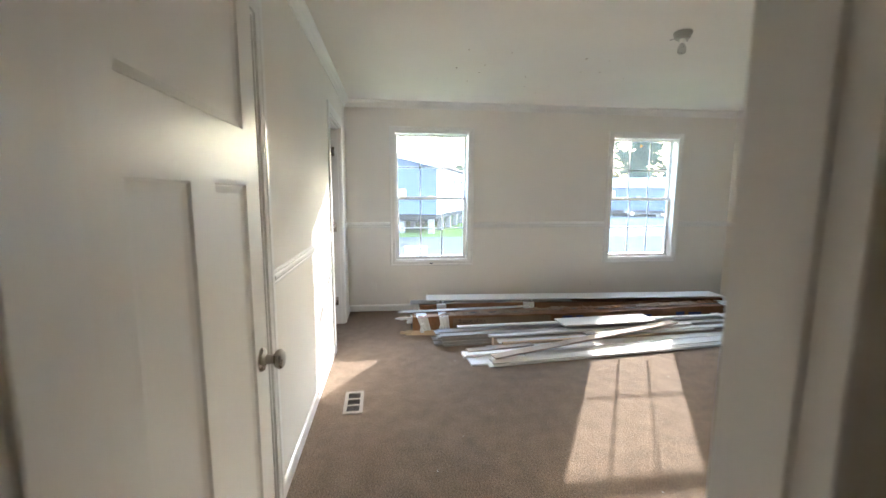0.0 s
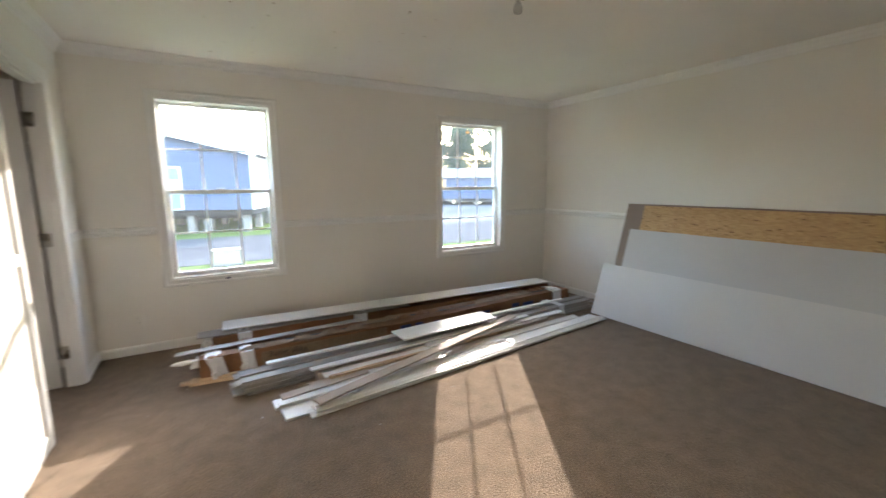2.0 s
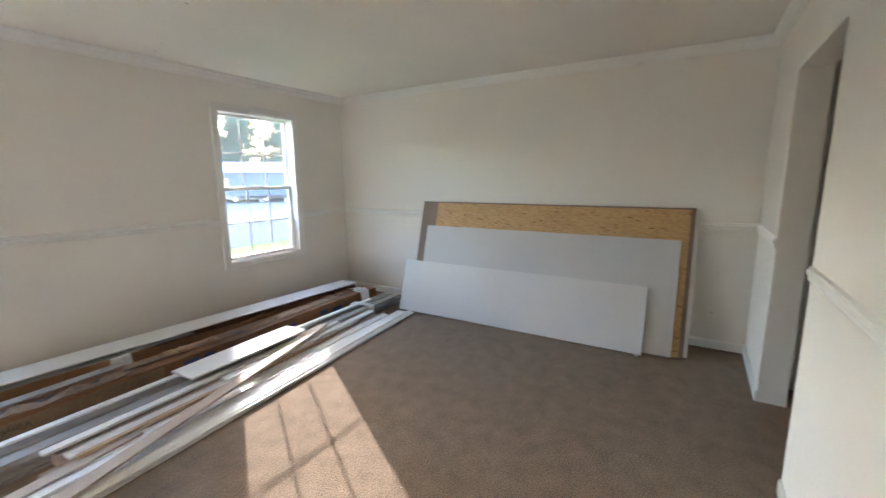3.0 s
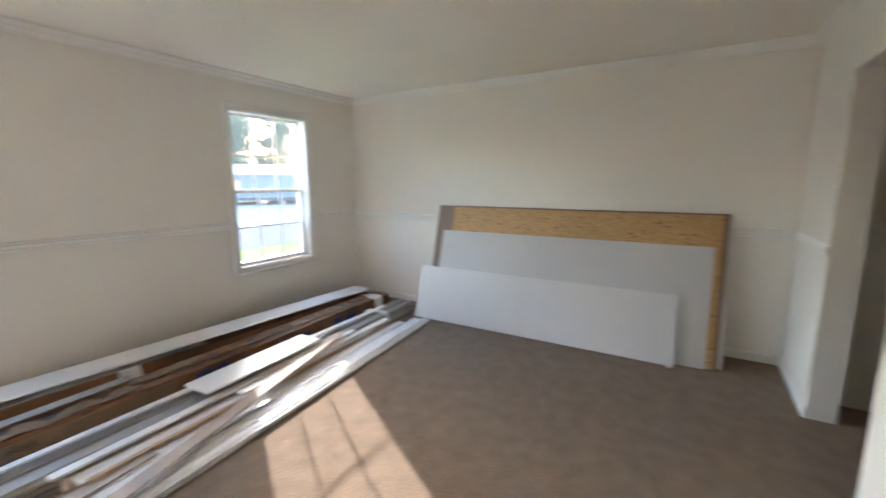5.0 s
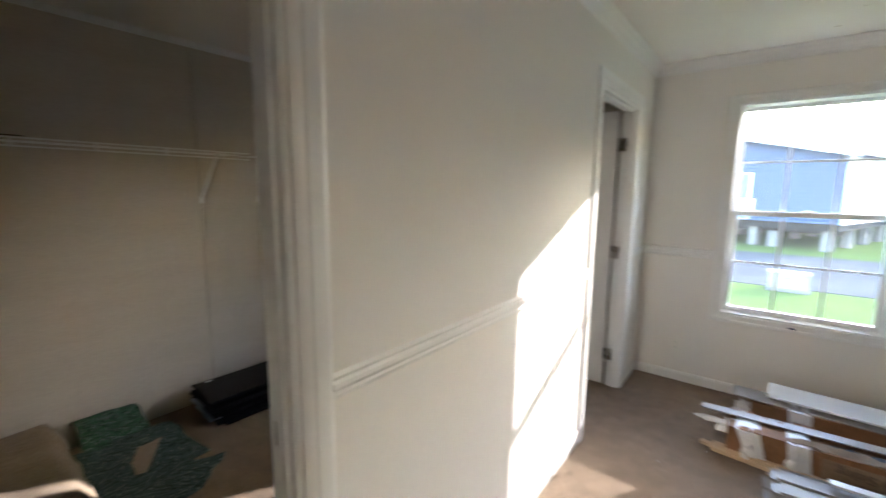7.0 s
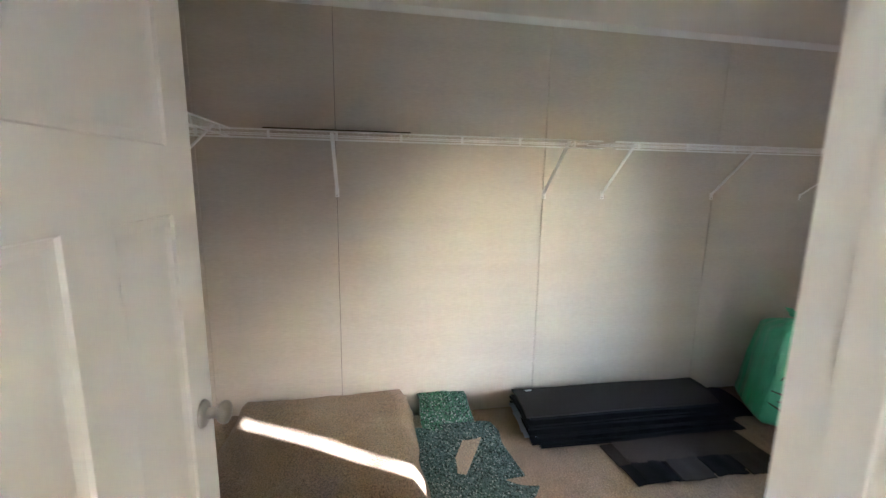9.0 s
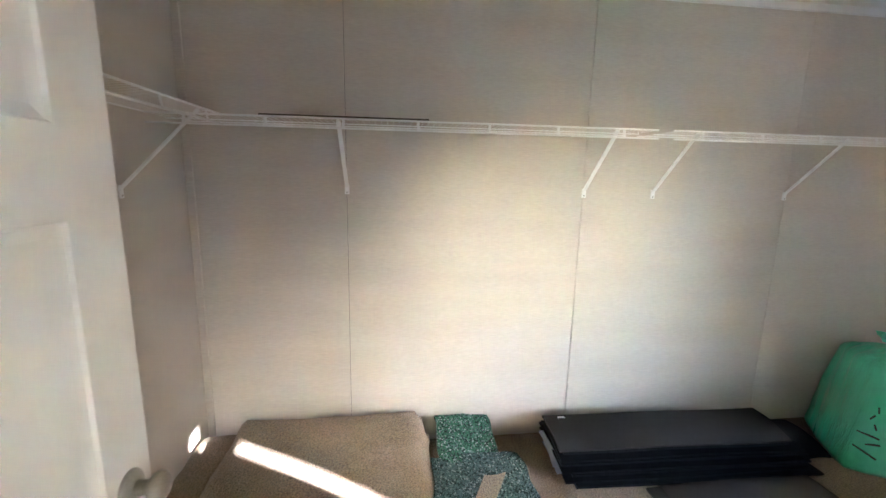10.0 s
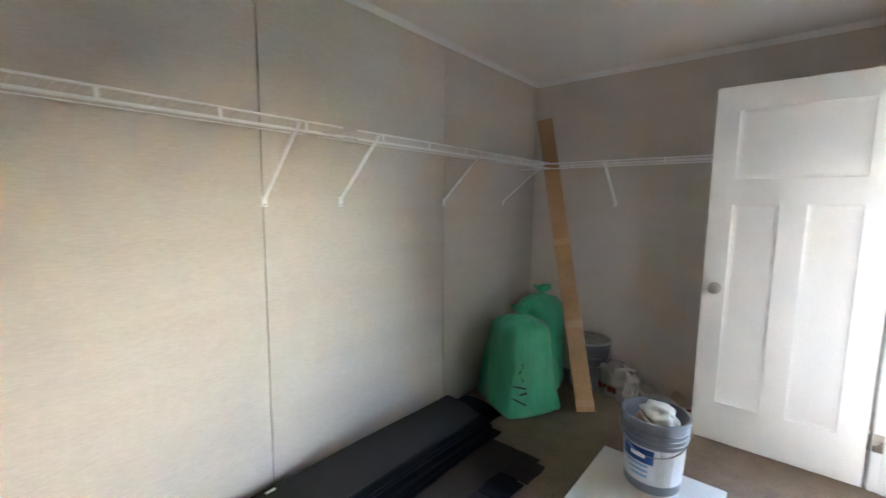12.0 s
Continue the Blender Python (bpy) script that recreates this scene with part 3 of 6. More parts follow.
def house(name, m, width, length, floor, eave, ridge, wall_mat, side_mat, label):
    """A manufactured house on open piers: gable end towards -y, at its own origin the right front corner."""
    th = empty(name)
    tagged(th, label, "house")
    bm = bmesh.new()
    box(bm, -width, 0, 0.05, length, floor, eave)
    v = [bm.verts.new(p) for p in ((-width, 0.05, eave), (0, 0.05, eave), (-width / 2, 0.05, ridge), (-width, length, eave), (0, length, eave), (-width / 2, length, ridge))]
    for f in ((0, 1, 2), (3, 5, 4), (0, 3, 4, 1), (1, 4, 5, 2), (0, 2, 5, 3)):
        bm.faces.new([v[i] for i in f])
    part("wall", bm, wall_mat, th)
    # lap siding courses on the gable end and the right side
    z = floor
    bmg, bms = bmesh.new(), bmesh.new()
    while z < ridge - 0.15:
        half = width / 2 if z < eave else width / 2 * (ridge - z - 0.1) / (ridge - eave)
        c = -width / 2
        for b, pts in ((bmg, ((c - half, 0.05), (c + half, 0.05))),):
            q = [b.verts.new((pts[0][0], 0.05, z + 0.15)), b.verts.new((pts[1][0], 0.05, z + 0.15)), b.verts.new((pts[1][0], 0.012, z)), b.verts.new((pts[0][0], 0.012, z)),
                 b.verts.new((pts[1][0], 0.05, z)), b.verts.new((pts[0][0], 0.05, z))]
            b.faces.new((q[0], q[1], q[2], q[3]))
            b.faces.new((q[3], q[2], q[4], q[5]))
        if z < eave - 0.1:
            q = [bms.verts.new(p) for p in ((0, 0, z + 0.15), (0, length, z + 0.15), (0.04, length, z), (0.04, 0, z), (0, 0, z), (0, length, z))]
            bms.faces.new((q[0], q[1], q[2], q[3]))
            bms.faces.new((q[3], q[2], q[5], q[4]))
        z += 0.15
    part("siding", bmg, wall_mat, th)
    part("side_siding", bms, side_mat, th, "sunlit white lap siding")
    # roof with overhang
    bm = bmesh.new()
    ov, k = 0.35, (ridge - eave) / (width / 2)
    for s in (-1, 1):
        x0, x1 = -width / 2, -width / 2 + s * (width / 2 + ov)
        zr, ze = ridge + 0.03, eave - ov * k + 0.03
        q = [bm.verts.new(p) for p in ((x0, -ov, zr), (x1, -ov, ze), (x1, length + ov, ze), (x0, length + ov, zr), (x0, -ov, zr + 0.09), (x1, -ov, ze + 0.09), (x1, length + ov, ze + 0.09), (x0, length + ov, zr + 0.09))]
        for f in ((0, 1, 2, 3), (4, 5, 6, 7), (0, 1, 5, 4), (1, 2, 6, 5), (2, 3, 7, 6)):
            bm.faces.new([q[i] for i in f])
    part("roof", bm, M_ROOF, th)
    for s in (-1, 1):
        bm = bmesh.new()
        x0, x1 = -width / 2, -width / 2 + s * (width / 2 + ov)
        zr, ze = ridge + 0.10, eave - ov * k + 0.10
        q = [bm.verts.new(p) for p in ((x0, -ov - 0.03, zr), (x1, -ov - 0.03, ze), (x1, -ov - 0.03, ze - 0.17), (x0, -ov - 0.03, zr - 0.17), (x0, -ov, zr), (x1, -ov, ze), (x1, -ov, ze - 0.17), (x0, -ov, zr - 0.17))]
        for f in ((0, 1, 2, 3), (4, 5, 6, 7), (0, 1, 5, 4), (3, 2, 6, 7), (1, 2, 6, 5)):
            bm.faces.new([q[i] for i in f])
        part("fascia", bm, M_FASCIA, th)
    boxed("corner_board", -0.02, 0.05, 0.01, 0.12, floor, eave, M_FASCIA, th, 0.0)
    # windows on the side and one on the gable
    for y in (4.2, 6.4, 11.0, 13.5):
        w = boxed("side_window", 0.022, 0.075, y, y + 0.8, floor + 0.75, floor + 2.05, M_FASCIA, th, 0.01)
        for q0, q1 in ((floor + 0.80, floor + 1.37), (floor + 1.43, floor + 2.0)):
            boxed("pane", 0.076, 0.082, y + 0.06, y + 0.74, q0, q1, M_DARKGLASS, w)
    w = boxed("gable_door", -4.0, -3.05, -0.005, 0.03, floor + 0.02, floor + 2.02, M_FASCIA, th, 0.01, "pale blue-white door in the gable end")
    boxed("door_leaf", -3.93, -3.12, -0.016, -0.006, floor + 0.05, floor + 1.95, M_PALEB, w, 0.004)
    # frame and piers below
    boxed("underfloor", -width + 0.2, -0.15, 0.3, length - 0.3, floor - 0.28, floor, M_UNDER, th)
    for x in (-width + 0.6, -width / 2 - 1.2, -width / 2 + 1.2, -0.5):
        for y in (0.7, 3.0, 5.3, 7.6, 9.9, 12.2):
            boxed("pier", x - 0.15, x + 0.15, y - 0.2, y + 0.2, 0, floor - 0.28, M_CONC, th)
    boxed("utility_box", -2.45, -2.1, 0.55, 0.8, 0, 0.68, M_CONC, th, 0.02)
    boxed("axle_beam", -width + 0.3, -0.4, 1.9, 2.1, floor - 0.55, floor - 0.28, M_UNDER, th)
    th.matrix_world = m
    return th


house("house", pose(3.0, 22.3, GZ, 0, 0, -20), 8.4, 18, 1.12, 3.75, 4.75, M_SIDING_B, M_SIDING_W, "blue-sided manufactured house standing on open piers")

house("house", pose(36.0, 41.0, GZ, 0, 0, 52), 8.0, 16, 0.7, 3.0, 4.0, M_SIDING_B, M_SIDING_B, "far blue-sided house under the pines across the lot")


def utility_pedestal(m):
    """A low cream cable box beside the road, with a lid and a plinth."""
    th = empty("utility_box", m)
    tagged(th, "low cream plastic utility box beside the road", "utility box")
    boxed("plinth", -0.40, 0.40, -0.24, 0.24, 0, 0.07, M_CONC, th, 0.01)
    boxed("housing", -0.37, 0.37, -0.21, 0.21, 0.07, 0.40, M_CREAM, th, 0.02)
    boxed("lid", -0.39, 0.39, -0.23, 0.23, 0.40, 0.46, M_CREAM, th, 0.015)
    boxed("lock", -0.03, 0.03, -0.222, -0.209, 0.30, 0.34, M_UNDER, th, 0.004)


M_CREAM = textured("weathered cream plastic", (0.20, 0.19, 0.145), (0.26, 0.245, 0.19), 0.6, 20, 3, 0.4, 0.0)
utility_pedestal(pose(1.32, 13.6, GZ))

# ---- things in the bedroom ----
def osb_material():
    m = mat_base("oriented strand board", (0.42, 0.25, 0.11), 0.7)
    n, l = m.node_tree.nodes, m.node_tree.links
    b = n["Principled BSDF"]
    co = n.new("ShaderNodeTexCoord")
    mp = n.new("ShaderNodeMapping")
    mp.inputs["Scale"].default_value = (140, 30, 95)
    wob = n.new("ShaderNodeTexNoise")
    wob.inputs["Scale"].default_value = 4
    vm = n.new("ShaderNodeVectorMath")
    vm.operation = 'ADD'
    l.new(co.outputs["Object"], mp.inputs["Vector"])
    l.new(co.outputs["Object"], wob.inputs["Vector"])
    l.new(mp.outputs["Vector"], vm.inputs[0])
    l.new(wob.outputs["Color"], vm.inputs[1])
    vo = n.new("ShaderNodeTexVoronoi")
    vo.inputs["Scale"].default_value = 1.0
    l.new(vm.outputs["Vector"], vo.inputs["Vector"])
    rp = n.new("ShaderNodeValToRGB")
    rp.color_ramp.elements[0].color = (0.30, 0.155, 0.055, 1)
    rp.color_ramp.elements[1].color = (0.60, 0.385, 0.175, 1)
    e = rp.color_ramp.elements.new(0.08)
    e.color = (0.24, 0.125, 0.05, 1)
    e = rp.color_ramp.elements.new(0.16)
    e.color = (0.46, 0.27, 0.11, 1)
    l.new(vo.outputs["Color"], rp.inputs["Fac"])
    l.new(rp.outputs["Color"], b.inputs["Base Color"])
    bp = n.new("ShaderNodeBump")
    bp.inputs["Strength"].default_value, bp.inputs["Distance"].default_value = 0.4, 0.002
    l.new(vo.outputs["Distance"], bp.inputs["Height"])
    l.new(bp.outputs["Normal"], b.inputs["Normal"])
    return m


M_OSB = osb_material()
M_CARD = textured("brown cardboard", (0.14, 0.068, 0.031), (0.27, 0.138, 0.064), 0.75, 60, 3, 0.35, 0.15, 0.001, 0.25)
M_CARDT = textured("faded cardboard", (0.17, 0.115, 0.07), (0.29, 0.20, 0.128), 0.8, 60, 4, 0.4, 0.2, 0.001, 0.2)
M_BLUEINK = textured("dark blue print", (0.025, 0.04, 0.12), (0.05, 0.07, 0.18), 0.7, 50, 6, 0.5, 0.0)
M_INK = mat_base("dark print", (0.06, 0.045, 0.035), 0.8)
M_WRAP = textured("white plastic wrap", (0.70, 0.70, 0.69), (0.82, 0.82, 0.81), 0.35, 40, 8, 0.4, 0.4, 0.004, 0.5)
M_SIDING = textured("taupe vinyl siding", (0.25, 0.23, 0.205), (0.32, 0.295, 0.265), 0.32, 60, 3, 0.3, 0.08, 0.001, 0.5, vary=0.12)
M_BOARD = textured("white primed trim", (0.74, 0.725, 0.69), (0.84, 0.825, 0.79), 0.34, 60, 2.5, 0.3, 0.08, 0.001, 0.5, stretch=(0.2, 1, 1), vary=0.06)
M_MDFB = textured("bare fibreboard back", (0.46, 0.37, 0.30), (0.56, 0.47, 0.39), 0.8, 90, 4, 0.4, 0.1, 0.001, 0.2, vary=0.08)
M_TAN = textured("tan softwood", (0.46, 0.31, 0.18), (0.60, 0.44, 0.28), 0.7, 40, 5, 0.5, 0.15, 0.001, 0.3, stretch=(0.12, 1, 1), vary=0.1)
M_GYP = textured("grey gypsum paper", (0.53, 0.515, 0.50), (0.60, 0.585, 0.565), 0.8, 120, 1.3, 0.25, 0.06, 0.001, 0.2)
M_GYP2 = textured("off-white gypsum panel", (0.63, 0.605, 0.575), (0.70, 0.675, 0.645), 0.75, 120, 1.3, 0.25, 0.06, 0.001, 0.25)
M_BROWNB = textured("brown backing paper", (0.22, 0.165, 0.13), (0.28, 0.215, 0.17), 0.8, 100, 2, 0.3, 0.08, 0.001, 0.2)
M_CHALK = textured("crumbled gypsum core", (0.60, 0.585, 0.56), (0.72, 0.70, 0.68), 0.95, 60, 8, 0.5, 0.5, 0.003, 0.1)


def oriented(a, b):
    """Pose whose x runs from a to b, y level, z up."""
    a, b = Vector(a), Vector(b)
    d = (b - a).normalized()
    side = Vector((0, 0, 1)).cross(d).normalized()
    up = d.cross(side)
    m = Matrix((d, side, up)).transposed().to_4x4()
    m.translation = a
    return m


PROFILES = {
    "flat": [(-0.5, 0), (0.5, 0), (0.5, 0.9), (0.48, 1), (-0.48, 1), (-0.5, 0.9)],
    "casing": [(-0.5, 0), (0.5, 0), (0.5, 1.0), (0.30, 1.0), (0.24, 0.75), (-0.1, 0.65), (-0.2, 0.5), (-0.42, 0.45), (-0.5, 0.3)],
    "crown": [(-0.5, 0), (0.5, 0), (0.5, 0.35), (0.42, 0.5), (0.25, 0.6), (0.12, 0.95), (0.0, 1.0), (-0.12, 0.8), (-0.25, 0.75), (-0.36, 0.45), (-0.5, 0.4)],
}


def strip(bm, length, width, thick, shape, bow=0.0, steps=6, twist=0.0):
    rings = []
    for i in range(steps + 1):
        u = i / steps
        dz = bow * (u * u)
        tw = twist * (u - 0.5)
        rings.append([bm.verts.new((u * length, s * width, q * thick + dz + tw * s * width)) for s, q in PROFILES[shape]])
    n = len(rings[0])
    for r0, r1 in zip(rings, rings[1:]):
        for i in range(n):
            bm.faces.new((r0[i], r0[(i + 1) % n], r1[(i + 1) % n], r1[i]))
    bm.faces.new(rings[0])
    bm.faces.new(rings[-1])


def board(name, a, b, width, thick, material, shape="flat", label="", group="", bow=0.0, roll=0.0, twist=0.0):
    bm = bmesh.new()
    strip(bm, (Vector(b) - Vector(a)).length, width, thick, shape, bow, twist=twist)
    ob = part(name, bm, material)
    ob.matrix_world = oriented(a, b) @ pose(0, 0, 0, roll, 0, 0)
    return tagged(ob, label, "board", group)


# cartons of siding along the window wall
def carton(a, b, width, height, label, torn):
    th = empty("siding_carton", oriented(a, b))
    tagged(th, label, "carton", "siding cartons on the floor")
    L = (Vector(b) - Vector(a)).length
    rnd = random.Random(5 if torn else 9)
    bm = bmesh.new()
    n = 40
    rings = []
    for i in range(n + 1):
        x = L * i / n
        sag = 0.010 * math.sin(x * 2.1 + (1 if torn else 0)) + rnd.uniform(-0.004, 0.004)
        w = width / 2
        rings.append([bm.verts.new(p) for p in ((x, -w + rnd.uniform(-0.004, 0.004), 0), (x, -w + rnd.uniform(-0.006, 0.006), height * 0.5), (x, -w + 0.006 + rnd.uniform(-0.004, 0.004), height + sag),
                                                (x, w - 0.006, height + sag * 0.6), (x, w, 0))])
    for r0, r1 in zip(rings, rings[1:]):
        for k in range(5):
            bm.faces.new((r0[k], r0[(k + 1) % 5], r1[(k + 1) % 5], r1[k]))
    body = part("carton_body", bm, M_CARD, th)
    # black sheets stand in for the shade inside the open ends
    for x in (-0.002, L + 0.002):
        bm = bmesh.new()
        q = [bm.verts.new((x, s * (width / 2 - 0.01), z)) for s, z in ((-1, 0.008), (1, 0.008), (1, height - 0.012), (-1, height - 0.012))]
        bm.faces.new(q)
        part("open_end_shade", bm, M_BLACK, th, "black sheet for the shade inside the open carton end")
    # torn flaps lying along the top, and a black strip as the shade between them
    if torn:
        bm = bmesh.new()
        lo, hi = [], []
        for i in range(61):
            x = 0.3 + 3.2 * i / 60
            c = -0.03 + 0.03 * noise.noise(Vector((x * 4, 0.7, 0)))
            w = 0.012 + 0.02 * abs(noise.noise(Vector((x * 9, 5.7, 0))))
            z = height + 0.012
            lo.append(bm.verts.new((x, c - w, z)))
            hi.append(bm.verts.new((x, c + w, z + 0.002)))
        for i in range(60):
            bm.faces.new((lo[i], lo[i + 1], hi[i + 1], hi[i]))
        part("split", bm, M_BLACK, th, "black strip for the shade in the split carton top")
        for x0, x1, yy, wd, mt in ((0.25, 1.25, -0.10, 0.10, M_CARDT), (1.2, 1.75, -0.03, 0.13, M_CARDT), (1.55, 2.5, -0.05, 0.08, M_CARD), (2.35, 3.2, -0.06, 0.11, M_CARDT), (2.9, 3.55, 0.0, 0.12, M_CARD), (0.05, 0.5, 0.02, 0.14, M_CARD)):
            bm = bmesh.new()
            m = 40
            lo, hi = [], []
            for i in range(m + 1):
                x = x0 + (x1 - x0) * i / m
                edge = wd * (0.5 + 0.5 * noise.noise(Vector((x * 11, yy * 9, 1.3)))) + rnd.uniform(-0.02, 0.02)
                fade = min(1, i / 3, (m - i) / 3)
                z = height + 0.010 + 0.014 * noise.noise(Vector((x * 5, 2.2, yy * 8))) + 0.010 * noise.noise(Vector((x * 23, 4.1, yy * 8)))
                lo.append(bm.verts.new((x, yy, z)))
                hi.append(bm.verts.new((x, yy + edge * fade + 0.003, z + 0.022 * fade * (0.6 + noise.noise(Vector((x * 9, 7.0, 0)))))))
            for i in range(m):
                bm.faces.new((lo[i], lo[i + 1], hi[i + 1], hi[i]))
            g = bmesh.ops.extrude_face_region(bm, geom=list(bm.faces))
            for v in [e for e in g["geom"] if isinstance(e, bmesh.types.BMVert)]:
                v.co.z += 0.004
            part("torn_flap", bm, mt, th, "torn curling cardboard flap")
    return th


def wrap_band(parent, x, wide, width, height, loose=0.0, seed=0):
    rnd = random.Random(seed)
    bm = bmesh.new()
    rings = []
    pts = [(-width / 2 - 0.006, 0.0), (-width / 2 - 0.009, height * 0.5), (-width / 2 - 0.004, height + 0.006), (0, height + 0.014), (width / 2 + 0.004, height + 0.006), (width / 2 + 0.006, 0.02)]
    m = 6
    for i in range(m + 1):
        xx = x + wide * (i / m - 0.5)
        rings.append([bm.verts.new((xx + rnd.uniform(-0.006, 0.006) + loose * (0.5 - q / max(height, 0.01)) * 0.5, y + rnd.uniform(-0.005, 0.003), max(0.002, q + rnd.uniform(-0.003, 0.006)))) for y, q in pts])
    for r0, r1 in zip(rings, rings[1:]):
        for k in range(len(pts) - 1):
            bm.faces.new((r0[k], r0[k + 1], r1[k + 1], r1[k]))
    ob = part("plastic_band", bm, M_WRAP, parent, "crumpled white plastic band")
    return shade_smooth(ob, 60)


cb = carton((0.80, 4.14, 0), (4.30, 4.05, 0), 0.22, 0.195, "long brown cardboard carton against the window wall", False)
wrap_band(cb, 0.24, 0.10, 0.22, 0.195, 0.02, 3)
wrap_band(cb, 1.20, 0.13, 0.22, 0.197, 0.02, 4)
cf = carton((0.70, 3.775, 0), (4.42, 3.86, 0), 0.23, 0.165, "long torn cardboard siding carton with white bands", True)
wrap_band(cf, 0.12, 0.10, 0.23, 0.165, 0.10, 5)
wrap_band(cf, 0.32, 0.09, 0.23, 0.167, 0.05, 6)
wrap_band(cf, 3.52, 0.12, 0.23, 0.170, 0.02, 7)


def crumpled(parent, at, size, seed):
    """A wad of torn plastic film."""
    bm = bmesh.new()
    bmesh.ops.create_icosphere(bm, subdivisions=4, radius=1.0)
    for v in bm.verts:
        k = 1 + 0.55 * noise.noise(v.co * 2.2 + Vector((seed, 0, 0))) + 0.30 * noise.noise(v.co * 6 + Vector((0, seed, 0)))
        v.co = Vector((v.co.x * size[0] * k, v.co.y * size[1] * k, v.co.z * size[2] * k)) + Vector(at)
        v.co.z = max(0.004, v.co.z)
    return shade_smooth(part("torn_film", bm, M_WRAP, parent, "crumpled torn white plastic film"), 30)


crumpled(cf, (0.02, -0.02, 0.13), (0.075, 0.05, 0.035), 1.5)
crumpled(cf, (0.10, -0.115, 0.07), (0.035, 0.025, 0.07), 3.7)
crumpled(cf, (0.30, -0.118, 0.08), (0.03, 0.02, 0.075), 6.1)
crumpled(cf, (-0.08, 0.0, 0.135), (0.07, 0.022, 0.014), 8.2)
crumpled(cb, (-0.03, -0.04, 0.10), (0.05, 0.04, 0.05), 5.2)
crumpled(cf, (3.52, -0.06, 0.18), (0.06, 0.05, 0.02), 9.4)


def text_on(parent, words, size, m, name="lettering", material=None):
    cu = bpy.data.curves.new(name, 'FONT')
    cu.body, cu.size, cu.extrude = words, size, 0.0003
    cu.materials.append(material or M_INK)
    ob = new(name, cu)
    ob.parent = parent
    ob.matrix_basis = m
    return ob


# print on the carton's front, upside down as it lies
up_down = Matrix.Rotation(radians(90), 4, 'X') @ Matrix.Rotation(radians(180), 4, 'Z')
text_on(cf, "Vinyl Siding", 0.062, Matrix.Translation((0.74, -0.1235, 0.128)) @ up_down)
text_on(cf, "PREMIUM QUALITY", 0.045, Matrix.Translation((0.86, -0.1235, 0.068)) @ up_down)
for x0, x1, z0, z1 in ((1.55, 1.66, 0.05, 0.135), (1.70, 1.78, 0.05, 0.135), (1.90, 1.96, 0.06, 0.12), (2.42, 2.58, 0.05, 0.075), (2.42, 2.56, 0.09, 0.115), (2.85, 2.95, 0.09, 0.13), (3.0, 3.15, 0.06, 0.12)):
    boxed("printed_block", x0, x1, -0.1235, -0.121, z0, z1, M_BLUEINK, cf, 0, "faded dark blue print")
# faded front panel of the carton's left part
boxed("faded_panel", 0.40, 1.42, -0.1222, -0.1205, 0.006, 0.150, M_CARDT, cf, 0, "faded grey-brown printed cardboard")

G_TRIM = "loose boards in the floor pile"
board("trim_board", (0.88, 4.205, 0.226), (4.28, 4.035, 0.226), 0.235, 0.012, M_BOARD, "flat", "wide white trim board lying on a carton", G_TRIM)
board("trim_board", (0.70, 4.13, 0.203), (2.5, 4.07, 0.203), 0.16, 0.006, M_SIDING, "flat", "thin grey siding strip lying on a carton", G_TRIM, 0.0)
board("siding_strip", (0.56, 3.815, 0.188), (1.95, 3.865, 0.197), 0.075, 0.005, M_SIDING, "flat", "thin pale grey siding strip lying on the torn carton", G_TRIM)
for k, (a, b, w, t) in enumerate((((0.64, 3.70, 0.0), (1.05, 3.655, 0.0), 0.09, 0.022), ((0.70, 3.69, 0.022), (1.2, 3.655, 0.022), 0.07, 0.02), ((0.58, 3.71, 0.0), (0.66, 3.695, 0.0), 0.03, 0.02))):
    board("wood_offcut", a, b, w, t, M_TAN, "flat", "short tan softwood offcut beside the carton", "wood offcuts")


# bundle of taupe siding
def siding_bundle():
    th = empty("siding_bundle", oriented((0.90, 3.43, 0), (4.58, 3.60, 0)))
    tagged(th, "bundle of taupe vinyl siding panels with a white band", "siding")
    rnd = random.Random(2)
    prof = [(-0.115, 0.0), (-0.112, 0.012), (-0.06, 0.006), (-0.005, 0.0), (0.0, 0.011), (0.05, 0.007), (0.105, 0.0), (0.115, 0.006)]
    for k in range(9):
        bm = bmesh.new()
        x0, x1 = rnd.uniform(0, 0.09) - (0.03 if k < 2 else 0), 3.55 + rnd.uniform(-0.12, 0.12)
        dy, z = rnd.uniform(-0.012, 0.012), 0.002 + 0.0102 * k
        rings = []
        for x in (x0, (x0 + x1) / 2, x1):
            rings.append([bm.verts.new((x, y + dy, z + h)) for y, h in prof] + [bm.verts.new((x, y + dy, z + h - 0.0016)) for y, h in prof[::-1]])
        n = len(rings[0])
        for r0, r1 in zip(rings, rings[1:]):
            for i in range(n):
                bm.faces.new((r0[i], r0[(i + 1) % n], r1[(i + 1) % n], r1[i]))
        for r in (rings[0], rings[-1]):
            for i in range(len(prof) - 1):
                bm.faces.new((r[i], r[i + 1], r[n - 2 - i], r[n - 1 - i]))
        part("siding_panel", bm, M_SIDING, th)
    wrap_band(th, 3.10, 0.09, 0.235, 0.105, 0.03, 8)
    return th


